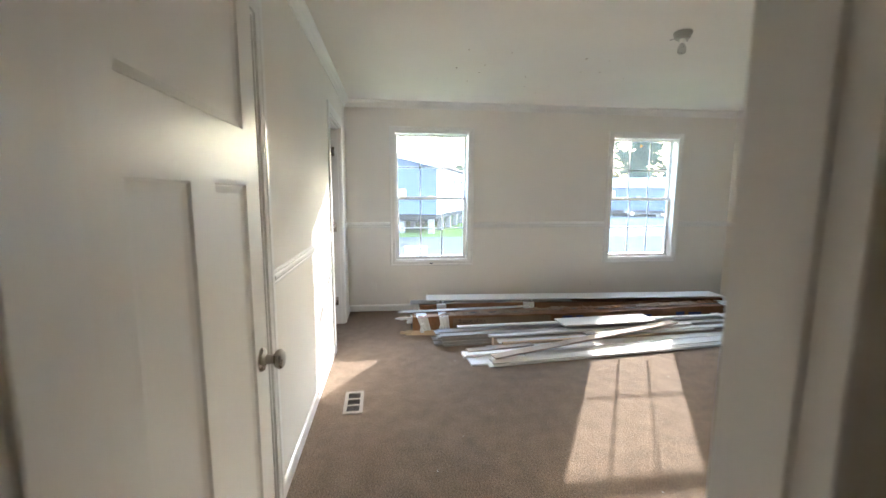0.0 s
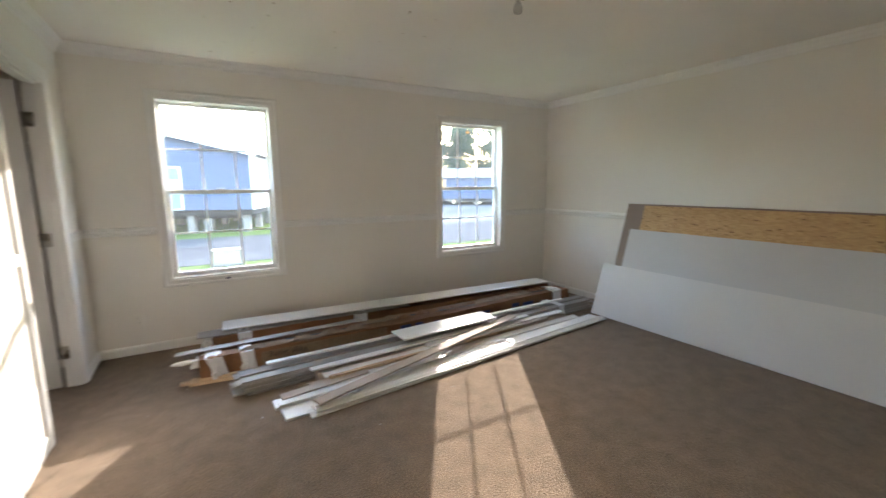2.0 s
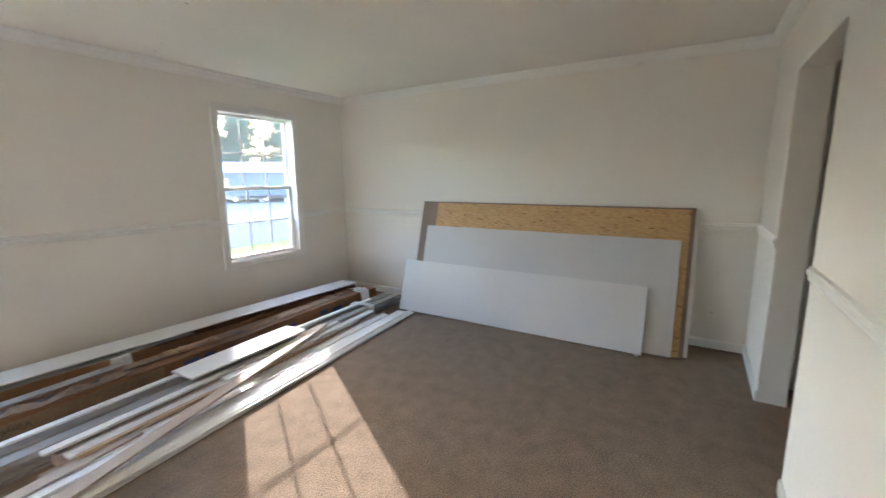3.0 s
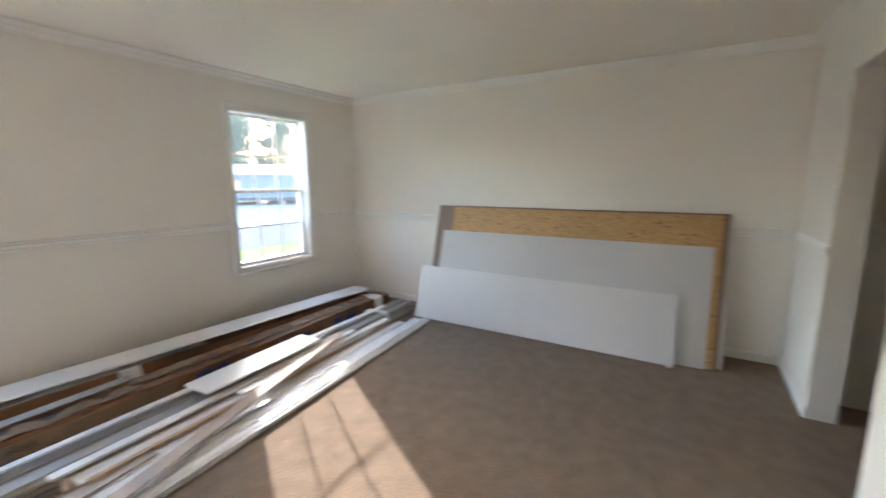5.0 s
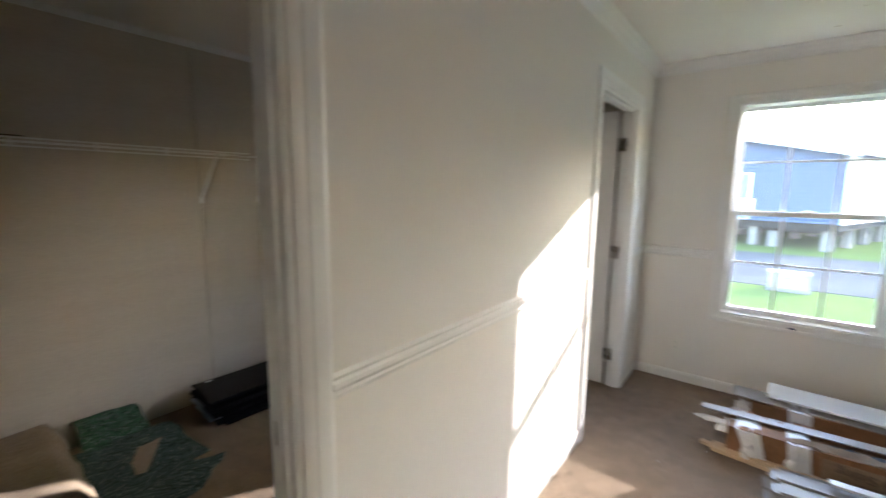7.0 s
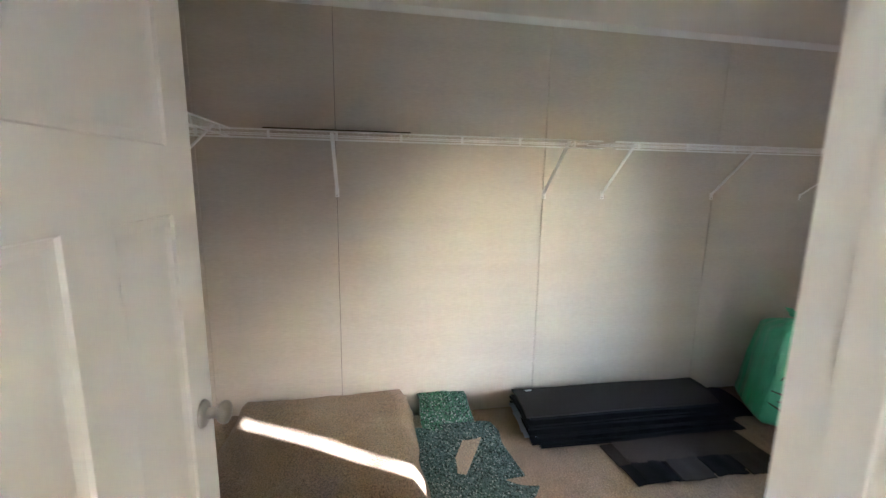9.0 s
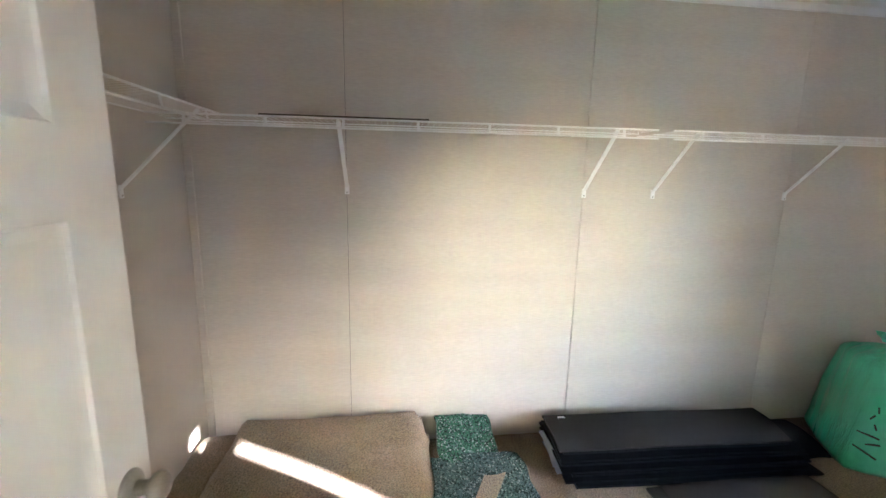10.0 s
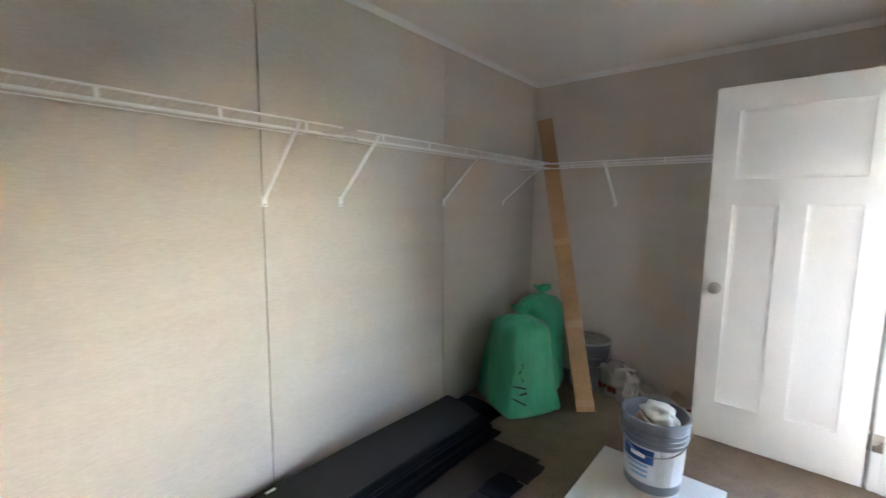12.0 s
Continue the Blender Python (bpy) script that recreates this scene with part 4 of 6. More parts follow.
siding_bundle()
board("trim_board", (1.12, 3.51, 0.112), (4.16, 3.61, 0.112), 0.045, 0.012, M_BOARD, "flat", "narrow white strip lying on the siding bundle", G_TRIM)
board("shelf_board", (2.13, 3.475, 0.128), (3.11, 3.535, 0.130), 0.235, 0.014, M_BOARD, "flat", "wide smooth white board lying across the pile", G_TRIM)
PILE = [  # start, end, width, thickness, kind of board, shape, label
    ((1.13, 2.93, 0.0), (3.35, 3.10, 0.0), 0.15, 0.016, M_BOARD, "flat", "white flat trim board on the carpet"),
    ((1.27, 2.855, 0.0), (3.95, 3.125, 0.0), 0.085, 0.018, M_BOARD, "casing", "white moulded casing length on the carpet"),
    ((1.10, 3.075, 0.0), (3.85, 3.255, 0.0), 0.11, 0.018, M_BOARD, "flat", "white flat trim board on the carpet"),
    ((1.35, 3.19, 0.0), (4.02, 3.39, 0.0), 0.12, 0.020, M_MDFB, "flat", "bare-backed fibreboard length in the pile"),
    ((1.42, 3.30, 0.0), (3.75, 3.42, 0.0), 0.08, 0.070, M_MDFB, "flat", "thick bare fibreboard stack in the pile"),
    ((1.30, 2.875, 0.019), (4.27, 3.155, 0.008), 0.10, 0.024, M_BOARD, "crown", "long white crown moulding on top of the pile"),
    ((1.62, 2.975, 0.018), (3.45, 3.145, 0.018), 0.09, 0.016, M_BOARD, "casing", "white moulded casing length on the pile"),
    ((1.12, 3.03, 0.021), (3.00, 3.175, 0.021), 0.055, 0.016, M_BOARD, "flat", "white narrow board on the pile"),
    ((1.15, 3.12, 0.022), (1.75, 3.175, 0.040), 0.075, 0.012, M_MDFB, "flat", "pinkish bare board end on the pile"),
    ((1.52, 3.135, 0.024), (4.05, 3.30, 0.020), 0.060, 0.018, M_BOARD, "casing", "white moulded casing length on the pile"),
    ((1.48, 3.185, 0.045), (3.35, 3.33, 0.030), 0.030, 0.020, M_TAN, "flat", "tan softwood batten in the pile"),
    ((1.45, 3.235, 0.050), (3.70, 3.39, 0.050), 0.085, 0.020, M_BOARD, "casing", "white moulded board on the pile"),
    ((1.38, 3.305, 0.080), (3.50, 3.425, 0.085), 0.055, 0.014, M_BOARD, "flat", "white board with a pointed cut end on the pile"),
    ((2.30, 3.28, 0.076), (3.95, 3.41, 0.062), 0.065, 0.014, M_BOARD, "flat", "white narrow board on the pile"),
    ((1.32, 2.89, 0.050), (3.32, 3.43, 0.112), 0.085, 0.013, M_MDFB, "flat", "board lying slantwise over the pile, bare face up"),
    ((3.00, 3.08, 0.020), (4.20, 3.20, 0.020), 0.11, 0.018, M_BOARD, "flat", "white flat trim board on the carpet"),
]
for a, b, w, t, mt, shp, lab in PILE:
    board("trim_board", a, b, w, t, mt, shp, lab, G_TRIM)


# sheets leaning on the east wall
def leaning(name, y0, y1, foot, top_x, top_z, thick, material, label, category):
    """A sheet with its foot on the floor at x = foot, its top edge at (top_x, top_z)."""
    bm = bmesh.new()
    d = Vector((top_x - foot, 0, top_z))
    L = d.length
    n = 14
    rnd = random.Random(len(name) * 7 + int(y0 * 100))
    up, out = d.normalized(), Vector((-d.z, 0, d.x)).normalized()
    rows = []
    for i in range(n + 1):
        y = y0 + (y1 - y0) * i / n
        e = rnd.uniform(-0.0015, 0.0015)
        rows.append([bm.verts.new(Vector((foot, y, 0.0)) + up * q + out * w) for q, w in ((0.003, 0), (L + e, 0), (L + e, thick), (0.003 + thick * 0.25, thick))])
    for r0, r1 in zip(rows, rows[1:]):
        for k in range(4):
            bm.faces.new((r0[k], r0[(k + 1) % 4], r1[(k + 1) % 4], r1[k]))
    bm.faces.new(rows[0])
    bm.faces.new(rows[-1])
    return tagged(part(name, bm, material), label, category, "sheets leaning on the wall")


leaning("panel_sheet", 0.602, 3.245, 4.46, 4.775, 1.150, 0.014, M_CHALK, "white-edged sheet leaning behind the others", "panel")
leaning("panel_sheet", 0.630, 3.262, 4.442, 4.757, 1.160, 0.012, M_BROWNB, "sheet with brown backing paper leaning on the wall", "panel")
leaning("strand_board", 0.662, 3.062, 4.424, 4.739, 1.146, 0.013, M_OSB, "golden oriented strand board sheet leaning on the wall", "panel")
leaning("gypsum_sheet", 0.712, 3.150, 4.400, 4.650, 0.905, 0.013, M_GYP, "grey gypsum sheet leaning on the strand board", "panel")
leaning("gypsum_sheet", 0.915, 3.335, 4.335, 4.500, 0.530, 0.014, M_GYP2, "shorter off-white gypsum sheet leaning in front", "panel")
bm = bmesh.new()
rnd = random.Random(4)
for k in range(5):
    box(bm, 4.30 + 0.02 * k, 4.32 + 0.02 * k, 0.93 + rnd.uniform(0, 0.03), 0.965 + rnd.uniform(0, 0.02), 0.0, 0.012 + rnd.uniform(0, 0.012), 0.003)
tagged(part("gypsum_crumbs", bm, M_CHALK), "broken gypsum crumbs at the sheet's corner", "debris", kind="stuff")


# floor vent
def floor_vent():
    th = empty("floor_vent", pose(0.243, 2.365, 0.0, 0, 0, 1.5))
    tagged(th, "cream metal floor vent with dark slots", "vent")
    M_V = textured("cream enamelled steel", (0.30, 0.25, 0.20), (0.38, 0.32, 0.26), 0.55, 60, 6, 0.3, 0.0)
    M_VS = mat_base("brown slat enamel", (0.12, 0.09, 0.07), 0.5)
    bm = bmesh.new()
    for x0, x1, y0, y1 in ((-0.062, -0.040, -0.148, 0.148), (0.040, 0.062, -0.148, 0.148), (-0.040, 0.040, -0.148, -0.120), (-0.040, 0.040, 0.120, 0.148)):
        box(bm, x0, x1, y0, y1, 0.0005, 0.009, 0.002)
    part("vent_frame", bm, M_V, th)
    # flat black plate in place of the duct's shaded depth
    boxed("duct", -0.040, 0.040, -0.120, 0.120, 0.0005, 0.002, M_BLACK, th)
    for i in range(24):
        y = -0.115 + 0.01 * i
        if min(abs(y - 0.042), abs(y + 0.042)) > 0.0095:
            boxed("slat", -0.040, 0.040, y - 0.0012, y + 0.0012, 0.002, 0.0055, M_VS, th)
    for y in (-0.042, 0.042):
        boxed("crossbar", -0.040, 0.040, y - 0.008, y + 0.008, 0.002, 0.008, M_V, th)
    return th


floor_vent()


def outlet(m, label):
    th = empty("wall_outlet", m)
    tagged(th, label, "outlet", "wall outlets")
    bm = bmesh.new()
    box(bm, -0.035, 0.035, -0.006, 0.0, -0.057, 0.057, 0.002)
    part("cover_plate", bm, M_OUTLET, th)
    for z in (-0.02, 0.02):
        bm = bmesh.new()
        lathe(bm, [(0, 0), (0.0165, 0), (0.0155, 0.0025), (0, 0.0025)], 20, Matrix.Translation((0, -0.006, z)) @ Matrix.Rotation(radians(90), 4, 'X'))
        r = part("receptacle", bm, M_OUTLET, th)
        for x in (-0.006, 0.006):
            boxed("slot", x - 0.001, x + 0.001, -0.0092, -0.0084, z - 0.003, z + 0.006, M_BLACK, r)
    return th


outlet(pose(0.290, WY, 0.283), "ivory duplex outlet low on the window wall")
outlet(pose(2.97, WY, 0.283), "ivory duplex outlet between the two windows")
outlet(pose(RX, 0.455, 0.283, 0, 0, -90), "ivory duplex outlet beside the leaning sheets")


def ceiling_light():
    th = empty("ceiling_light", pose(2.35, 2.29, H) @ Matrix.Diagonal((0.86, 0.86, 0.80, 1)))
    tagged(th, "nickel ceiling light with a bare bulb and no shade", "ceiling light")
    bm = bmesh.new()
    lathe(bm, [(0, -0.001), (0.062, -0.001), (0.066, -0.010), (0.060, -0.030), (0.050, -0.034), (0.048, -0.040), (0.054, -0.046), (0.046, -0.056), (0, -0.056)], 32)
    shade_smooth(part("canopy", bm, M_NICKEL, th), 35)
    for k in range(3):
        a = radians(120 * k + 30)
        bm = bmesh.new()
        rod(bm, (0.048 * math.cos(a), 0.048 * math.sin(a), -0.044), (0.078 * math.cos(a), 0.078 * math.sin(a), -0.050), 0.0035)
        lathe(bm, [(0, 0), (0.007, 0), (0.007, 0.006), (0, 0.006)], 10, Matrix.Translation((0.078 * math.cos(a), 0.078 * math.sin(a), -0.053)))
        part("thumbscrew", bm, M_NICKEL, th)
    bm = bmesh.new()
    lathe(bm, [(0, -0.05), (0.020, -0.05), (0.019, -0.085), (0, -0.085)], 20)
    part("socket", bm, M_OUTLET, th, "white porcelain lamp socket")
    bm = bmesh.new()
    lathe(bm, [(0.013, -0.083), (0.016, -0.095), (0.026, -0.118), (0.030, -0.136), (0.027, -0.154), (0.016, -0.166), (0, -0.170)], 24)
    gl = mat_base("clear bulb glass", (0.95, 0.95, 0.94), 0.05)
    gl.node_tree.nodes["Principled BSDF"].inputs["Transmission Weight"].default_value = 0.85
    shade_smooth(part("bulb", bm, gl, th, "unlit clear bulb"), 60)
    return th


ceiling_light()

# white scraps on the carpet
rnd = random.Random(11)
bm = bmesh.new()
for x, y in ((0.55, 4.05), (0.62, 3.62), (1.02, 2.98), (2.2, 2.72), (0.42, 3.35), (1.6, 2.55), (0.9, 1.9), (2.6, 2.5), (0.72, 1.62), (1.75, 1.35), (3.3, 2.2), (2.2, 1.7)):
    s = rnd.uniform(0.0015, 0.0035)
    box(bm, x - s, x + s, y - s * 0.7, y + s * 0.7, 0.0005, 0.004, 0.001)
tagged(part("paper_scraps", bm, M_WRAP), "tiny white scraps scattered on the carpet", "debris", kind="stuff")
# screw heads and drips along the ceiling
bm = bmesh.new()
for k in range(26):
    x, y = rnd.uniform(0.9, 2.6), rnd.uniform(2.7, 4.3)
    s = rnd.uniform(0.003, 0.007)
    lathe(bm, [(0, 0), (s, 0), (s * 0.6, -0.002), (0, -0.002)], 8, Matrix.Translation((x, y, H - 0.0002)))
tagged(part("ceiling_specks", bm, textured("brown speck", (0.25, 0.17, 0.10), (0.32, 0.22, 0.13), 0.8, 50, 5, 0.5, 0.0)), "small brown specks on the ceiling", "stain", kind="stuff")

# ---- closet ----
def wire_shelf(name, a, b, depth, out, label, wall_z=1.688, lip=0.038):
    """Ventilated wire shelf along a wall from a to b (plan), reaching out by depth; with lip links and deck wires."""
    th = empty(name)
    tagged(th, label, "wire shelf", "wire shelves in the closet")
    a, b, out = Vector((*a, 0)), Vector((*b, 0)), Vector((*out, 0))
    d = (b - a).normalized()
    L = (b - a).length
    z = wall_z

    def P(u, v, h):
        return a + d * u + out * v + Vector((0, 0, h))

    bm = bmesh.new()
    rod(bm, P(0, depth, z), P(L, depth, z), 0.0040)
    part("lip_top_wire", bm, M_WIRE, th)
    bm = bmesh.new()
    rod(bm, P(0, depth + 0.004, z - lip), P(L, depth + 0.004, z - lip), 0.0040)
    part("lip_bottom_wire", bm, M_WIRE, th)
    bm = bmesh.new()
    rod(bm, P(0, 0.012, z), P(L, 0.012, z), 0.0030)
    rod(bm, P(0, depth * 0.5, z - 0.004), P(L, depth * 0.5, z - 0.004), 0.0026)
    part("deck_rail", bm, M_WIRE, th)
    n = int(L / 0.305)
    for k in range(n + 1):
        u = 0.14 + k * 0.305
        if u > L - 0.03:
            break
        bm = bmesh.new()
        q = [P(u - 0.006, depth + 0.003, z - lip), P(u + 0.006, depth + 0.003, z - lip), P(u + 0.006, depth - 0.001, z), P(u - 0.006, depth - 0.001, z)]
        vs = [bm.verts.new(p) for p in q] + [bm.verts.new(p + out * 0.003) for p in q]
        for f in ((0, 1, 2, 3), (4, 5, 6, 7), (0, 1, 5, 4), (1, 2, 6, 5), (2, 3, 7, 6), (3, 0, 4, 7)):
            bm.faces.new([vs[i] for i in f])
        part("lip_link", bm, M_WIRE, th)
    bm = bmesh.new()
    u = 0.0125
    while u < L:
        rod(bm, P(u, 0.010, z - 0.002), P(u, depth, z - 0.002), 0.0008, 5)
        u += 0.0254
    part("deck_mesh", bm, M_WIRE, th, "close-set thin deck wires")["kind"] = "stuff"
    return th


def bracket(foot, head, label="white shelf bracket fixed to the wall"):
    """Diagonal brace from a wall plate up to the shelf's front."""
    th = empty("shelf_bracket")
    tagged(th, label, "bracket", "shelf brackets in the closet")
    f, h = Vector(foot), Vector(head)
    out = Vector((h.x - f.x, h.y - f.y, 0)).normalized()
    side = Vector((0, 0, 1)).cross(out)
    bm = bmesh.new()
    m = Matrix((out, side, Vector((0, 0, 1)))).transposed().to_4x4()
    m.translation = f
    box(bm, 0.0, 0.006, -0.011, 0.011, -0.035, 0.012, 0.0015, m)
    part("wall_plate", bm, M_WIRE, th)
    bm = bmesh.new()
    rod(bm, f + out * 0.008 + Vector((0, 0, -0.026)), f + out * 0.0065 + Vector((0, 0, -0.026)), 0.004)
    part("screw", bm, M_NICKEL, th)
    d = h - f
    mm = Matrix((d.normalized(), side, d.normalized().cross(side))).transposed().to_4x4()
    mm.translation = f + out * 0.004
    bm = bmesh.new()
    box(bm, 0, d.length, -0.009, 0.009, -0.0035, 0.0035, 0.001, mm)
    part("brace", bm, M_WIRE, th)
    return th


SD = 0.305
wire_shelf("wire_shelf", (CX, CY0 + 0.01), (CX, 2.335), SD, (1, 0), "long white wire shelf on the closet back wall")
wire_shelf("wire_shelf", (CX, 2.41), (CX, CYE - 0.30), SD, (1, 0), "second white wire shelf on the closet back wall")
wire_shelf("wire_shelf", (CX + SD, CY0), (-0.95, CY0), 0.29, (0, 1), "short white wire shelf on the closet end wall")
wire_shelf("wire_shelf", (CX + 0.02, CYE), (-0.20, CYE), 0.295, (0, -1), "white wire shelf behind the open closet door")
for y in (0.927, 2.150, 2.540, 3.335, 4.05):
    bracket((CX, y, 1.402), (CX + SD - 0.02, y + (0.10 if y > 4 else 0), 1.682))
bracket((-1.72, CY0, 1.402), (-1.72, CY0 + 0.28, 1.682))
bracket((-1.52, CYE, 1.402), (-1.52, CYE - 0.285, 1.682))
M_HARD = textured("tan hardboard", (0.40, 0.34, 0.27), (0.48, 0.41, 0.33), 0.6, 80, 5, 0.4, 0.0)
hb = board("hardboard_sheet", (-2.05, 0.62, 1.6925), (-2.05, 1.30, 1.6925), 0.29, 0.005, M_HARD, "flat", "thin hardboard sheet with dark edges lying on the wire shelf")
boxed("dark_edge", 0, 0.68, -0.1475, -0.1455, 0, 0.006, M_INK, hb, 0, "dark ragged edge")


# folded carpet remnant
M_CARPET2 = textured("light brown cut-pile carpet", (0.13, 0.09, 0.06), (0.54, 0.41, 0.28), 0.95, 150, 3, 0.74, 0.9, 0.013, 0.03, bump_scale=150, sheen=0.2)


def slab(name, x0, x1, y0, y1, z0, z1, material, parent, wave=0.012, seed=0, r=0.05, taper=0.0, label=""):
    """A soft slab with rounded, uneven edges."""
    bm = bmesh.new()
    nx, ny = 16, 20
    h = z1 - z0
    rows = []
    for i in range(nx + 1):
        row = []
        for j in range(ny + 1):
            u, v = i / nx, j / ny
            x, y = x0 + (x1 - x0) * u, y0 + (y1 - y0) * v
            e = min(u * (x1 - x0), (1 - u) * (x1 - x0), v * (y1 - y0), (1 - v) * (y1 - y0))
            k = 1.0 if e >= r else math.sqrt(max(0, 1 - (1 - e / r) ** 2))
            w = wave * noise.noise(Vector((x * 3.1, y * 3.1, seed)))
            jit = 0.012 * noise.noise(Vector((x * 9, y * 9, seed + 5.5)))
            row.append((x + jit, y + jit, z0 + h * (0.5 + 0.5 * k) + w * k - taper * (1 - v) * h * k, z0 + h * (0.5 - 0.5 * k) * 0.9))
        rows.append(row)
    top = [[bm.verts.new((p[0], p[1], p[2])) for p in r_] for r_ in rows]
    bot = [[bm.verts.new((p[0], p[1], max(z0, p[3]))) for p in r_] for r_ in rows]
    for i in range(nx):
        for j in range(ny):
            bm.faces.new((top[i][j], top[i + 1][j], top[i + 1][j + 1], top[i][j + 1]))
            bm.faces.new((bot[i][j], bot[i][j + 1], bot[i + 1][j + 1], bot[i + 1][j]))
    for i in range(nx):
        for j in (0, ny):
            bm.faces.new((top[i][j], top[i + 1][j], bot[i + 1][j], bot[i][j]))
    for j in range(ny):
        for i in (0, nx):
            bm.faces.new((top[i][j], top[i][j + 1], bot[i][j + 1], bot[i][j]))
    return shade_smooth(part(name, bm, material, parent, label), 70)


cp = empty("carpet_remnant")
tagged(cp, "thick folded light brown carpet remnant on the closet floor", "carpet remnant")
slab("fold", -2.17, -1.27, 0.40, 1.34, 0.0, 0.125, M_CARPET2, cp, 0.010, 1, 0.05)
slab("fold", -2.15, -1.30, 0.38, 1.31, 0.118, 0.240, M_CARPET2, cp, 0.014, 2, 0.045)
slab("fold", -2.16, -1.10, 0.19, 0.42, 0.0, 0.17, M_CARPET2, cp, 0.02, 3, 0.06)


# speckled foam underlay pieces
def foam_material(name, tint):
    m = mat_base(name, tint, 0.95, 0, 0.1)
    n, l = m.node_tree.nodes, m.node_tree.links
    b = n["Principled BSDF"]
    co = n.new("ShaderNodeTexCoord")
    vo = n.new("ShaderNodeTexVoronoi")
    vo.inputs["Scale"].default_value = 170
    l.new(co.outputs["Object"], vo.inputs["Vector"])
    sep = n.new("ShaderNodeSeparateColor")
    l.new(vo.outputs["Color"], sep.inputs["Color"])
    rp = n.new("ShaderNodeValToRGB")
    el = rp.color_ramp.elements
    el[0].color = (0.012, 0.022, 0.018, 1)
    el[1].position = 0.93
    el[1].color = (0.27, 0.30, 0.28, 1)
    for p, c in ((0.24, tint), (0.55, (tint[0] * 1.7, tint[1] * 1.4, tint[2] * 1.5)), (0.72, (0.11, 0.155, 0.14)), (0.86, (0.035, 0.055, 0.05))):
        e = el.new(p)
        e.color = (*c, 1)
    rp.color_ramp.interpolation = 'CONSTANT'
    l.new(sep.outputs["Red"], rp.inputs["Fac"])
    l.new(rp.outputs["Color"], b.inputs["Base Color"])
    bp = n.new("ShaderNodeBump")
    bp.inputs["Strength"].default_value, bp.inputs["Distance"].default_value = 0.7, 0.004
    l.new(vo.outputs["Distance"], bp.inputs["Height"])
    l.new(bp.outputs["Normal"], b.inputs["Normal"])
    return m


M_FOAM = foam_material("green speckled foam", (0.035, 0.10, 0.06))
M_FOAM2 = foam_material("blue-green speckled foam", (0.05, 0.085, 0.078))


def foam(corners, lift, material, label, thick=0.012, seed=0):
    """A limp foam sheet over four floor corners, with heights at the corners."""
    bm = bmesh.new()
    n = 14
    grid = []
    c = [Vector((x, y, z)) for (x, y), z in zip(corners, lift)]
    for i in range(n + 1):
        row = []
        for j in range(n + 1):
            u, v = i / n, j / n
            p = (c[0] * (1 - u) + c[1] * u) * (1 - v) + (c[3] * (1 - u) + c[2] * u) * v
            p.x += 0.025 * noise.noise(Vector((u * 3, v * 3, seed))) * (1 if 0 < i < n else 1.4)
            p.y += 0.025 * noise.noise(Vector((u * 3, v * 3, seed + 3)))
            p.z += 0.016 * (1 + noise.noise(Vector((p.x * 5, p.y * 5, seed + 7)))) * 0.8
            row.append(p)
        grid.append(row)
    top = [[bm.verts.new(p + Vector((0, 0, thick))) for p in r] for r in grid]
    bot = [[bm.verts.new(p) for p in r] for r in grid]
    for i in range(n):
        for j in range(n):
            bm.faces.new((top[i][j], top[i + 1][j], top[i + 1][j + 1], top[i][j + 1]))
            bm.faces.new((bot[i][j], bot[i][j + 1], bot[i + 1][j + 1], bot[i + 1][j]))
        for j in (0, n):
            bm.faces.new((top[i][j], top[i + 1][j], bot[i + 1][j], bot[i][j]))
            bm.faces.new((top[j][i], top[j][i + 1], bot[j][i + 1], bot[j][i]))
    return tagged(shade_smooth(part("foam_underlay", bm, material), 50), label, "carpet underlay", "foam underlay pieces")


foam([(-2.15, 1.37), (-2.14, 1.66), (-1.88, 1.70), (-1.86, 1.38)], (0.16, 0.15, 0.0, 0.02), M_FOAM, "green speckled foam underlay piece curling up the wall", seed=1)
foam([(-1.64, 1.40), (-1.47, 1.88), (-1.30, 1.70), (-1.27, 1.26)], (0.03, 0.004, 0.0, 0.0), M_FOAM2, "blue-green speckled foam underlay flap spread on the carpet", seed=6)
foam([(-1.97, 1.50), (-1.95, 1.78), (-1.56, 1.84), (-1.54, 1.42)], (0.06, 0.05, 0.0, 0.0), M_FOAM2, "blue-green speckled foam underlay piece on the floor", seed=2)
foam([(-1.90, 1.33), (-1.86, 1.52), (-1.36, 1.48), (-1.36, 1.33)], (0.09, 0.07, 0.02, 0.02), M_FOAM2, "crumpled blue-green speckled foam underlay piece", seed=4)
bm = bmesh.new()
q = [bm.verts.new(p) for p in ((-1.86, 1.60, 0.052), (-1.83, 1.69, 0.055), (-1.58, 1.545, 0.048), (-1.60, 1.465, 0.050))]
bm.faces.new(q)
g = bmesh.ops.extrude_face_region(bm, geom=list(bm.faces))
for v in [e for e in g["geom"] if isinstance(e, bmesh.types.BMVert)]:
    v.co.z += 0.010
tagged(part("carpet_scrap", bm, M_CARPET2), "small tan carpet scrap lying on the foam", "carpet scrap")

# black shingles
M_SHING = textured("black asphalt shingle", (0.0015, 0.002, 0.003), (0.005, 0.006, 0.010), 0.6, 220, 5, 0.6, 0.5, 0.0015, 0.15, vary=0.3)
M_SHINGT = textured("dark grey shingle face", (0.018, 0.0165, 0.015), (0.034, 0.031, 0.028), 0.75, 260, 4, 0.6, 0.6, 0.0015, 0.25)
M_SHINGB = textured("brown-grey shingle granules", (0.036, 0.029, 0.025), (0.07, 0.058, 0.05), 0.9, 300, 5, 0.7, 0.8, 0.002, 0.2)
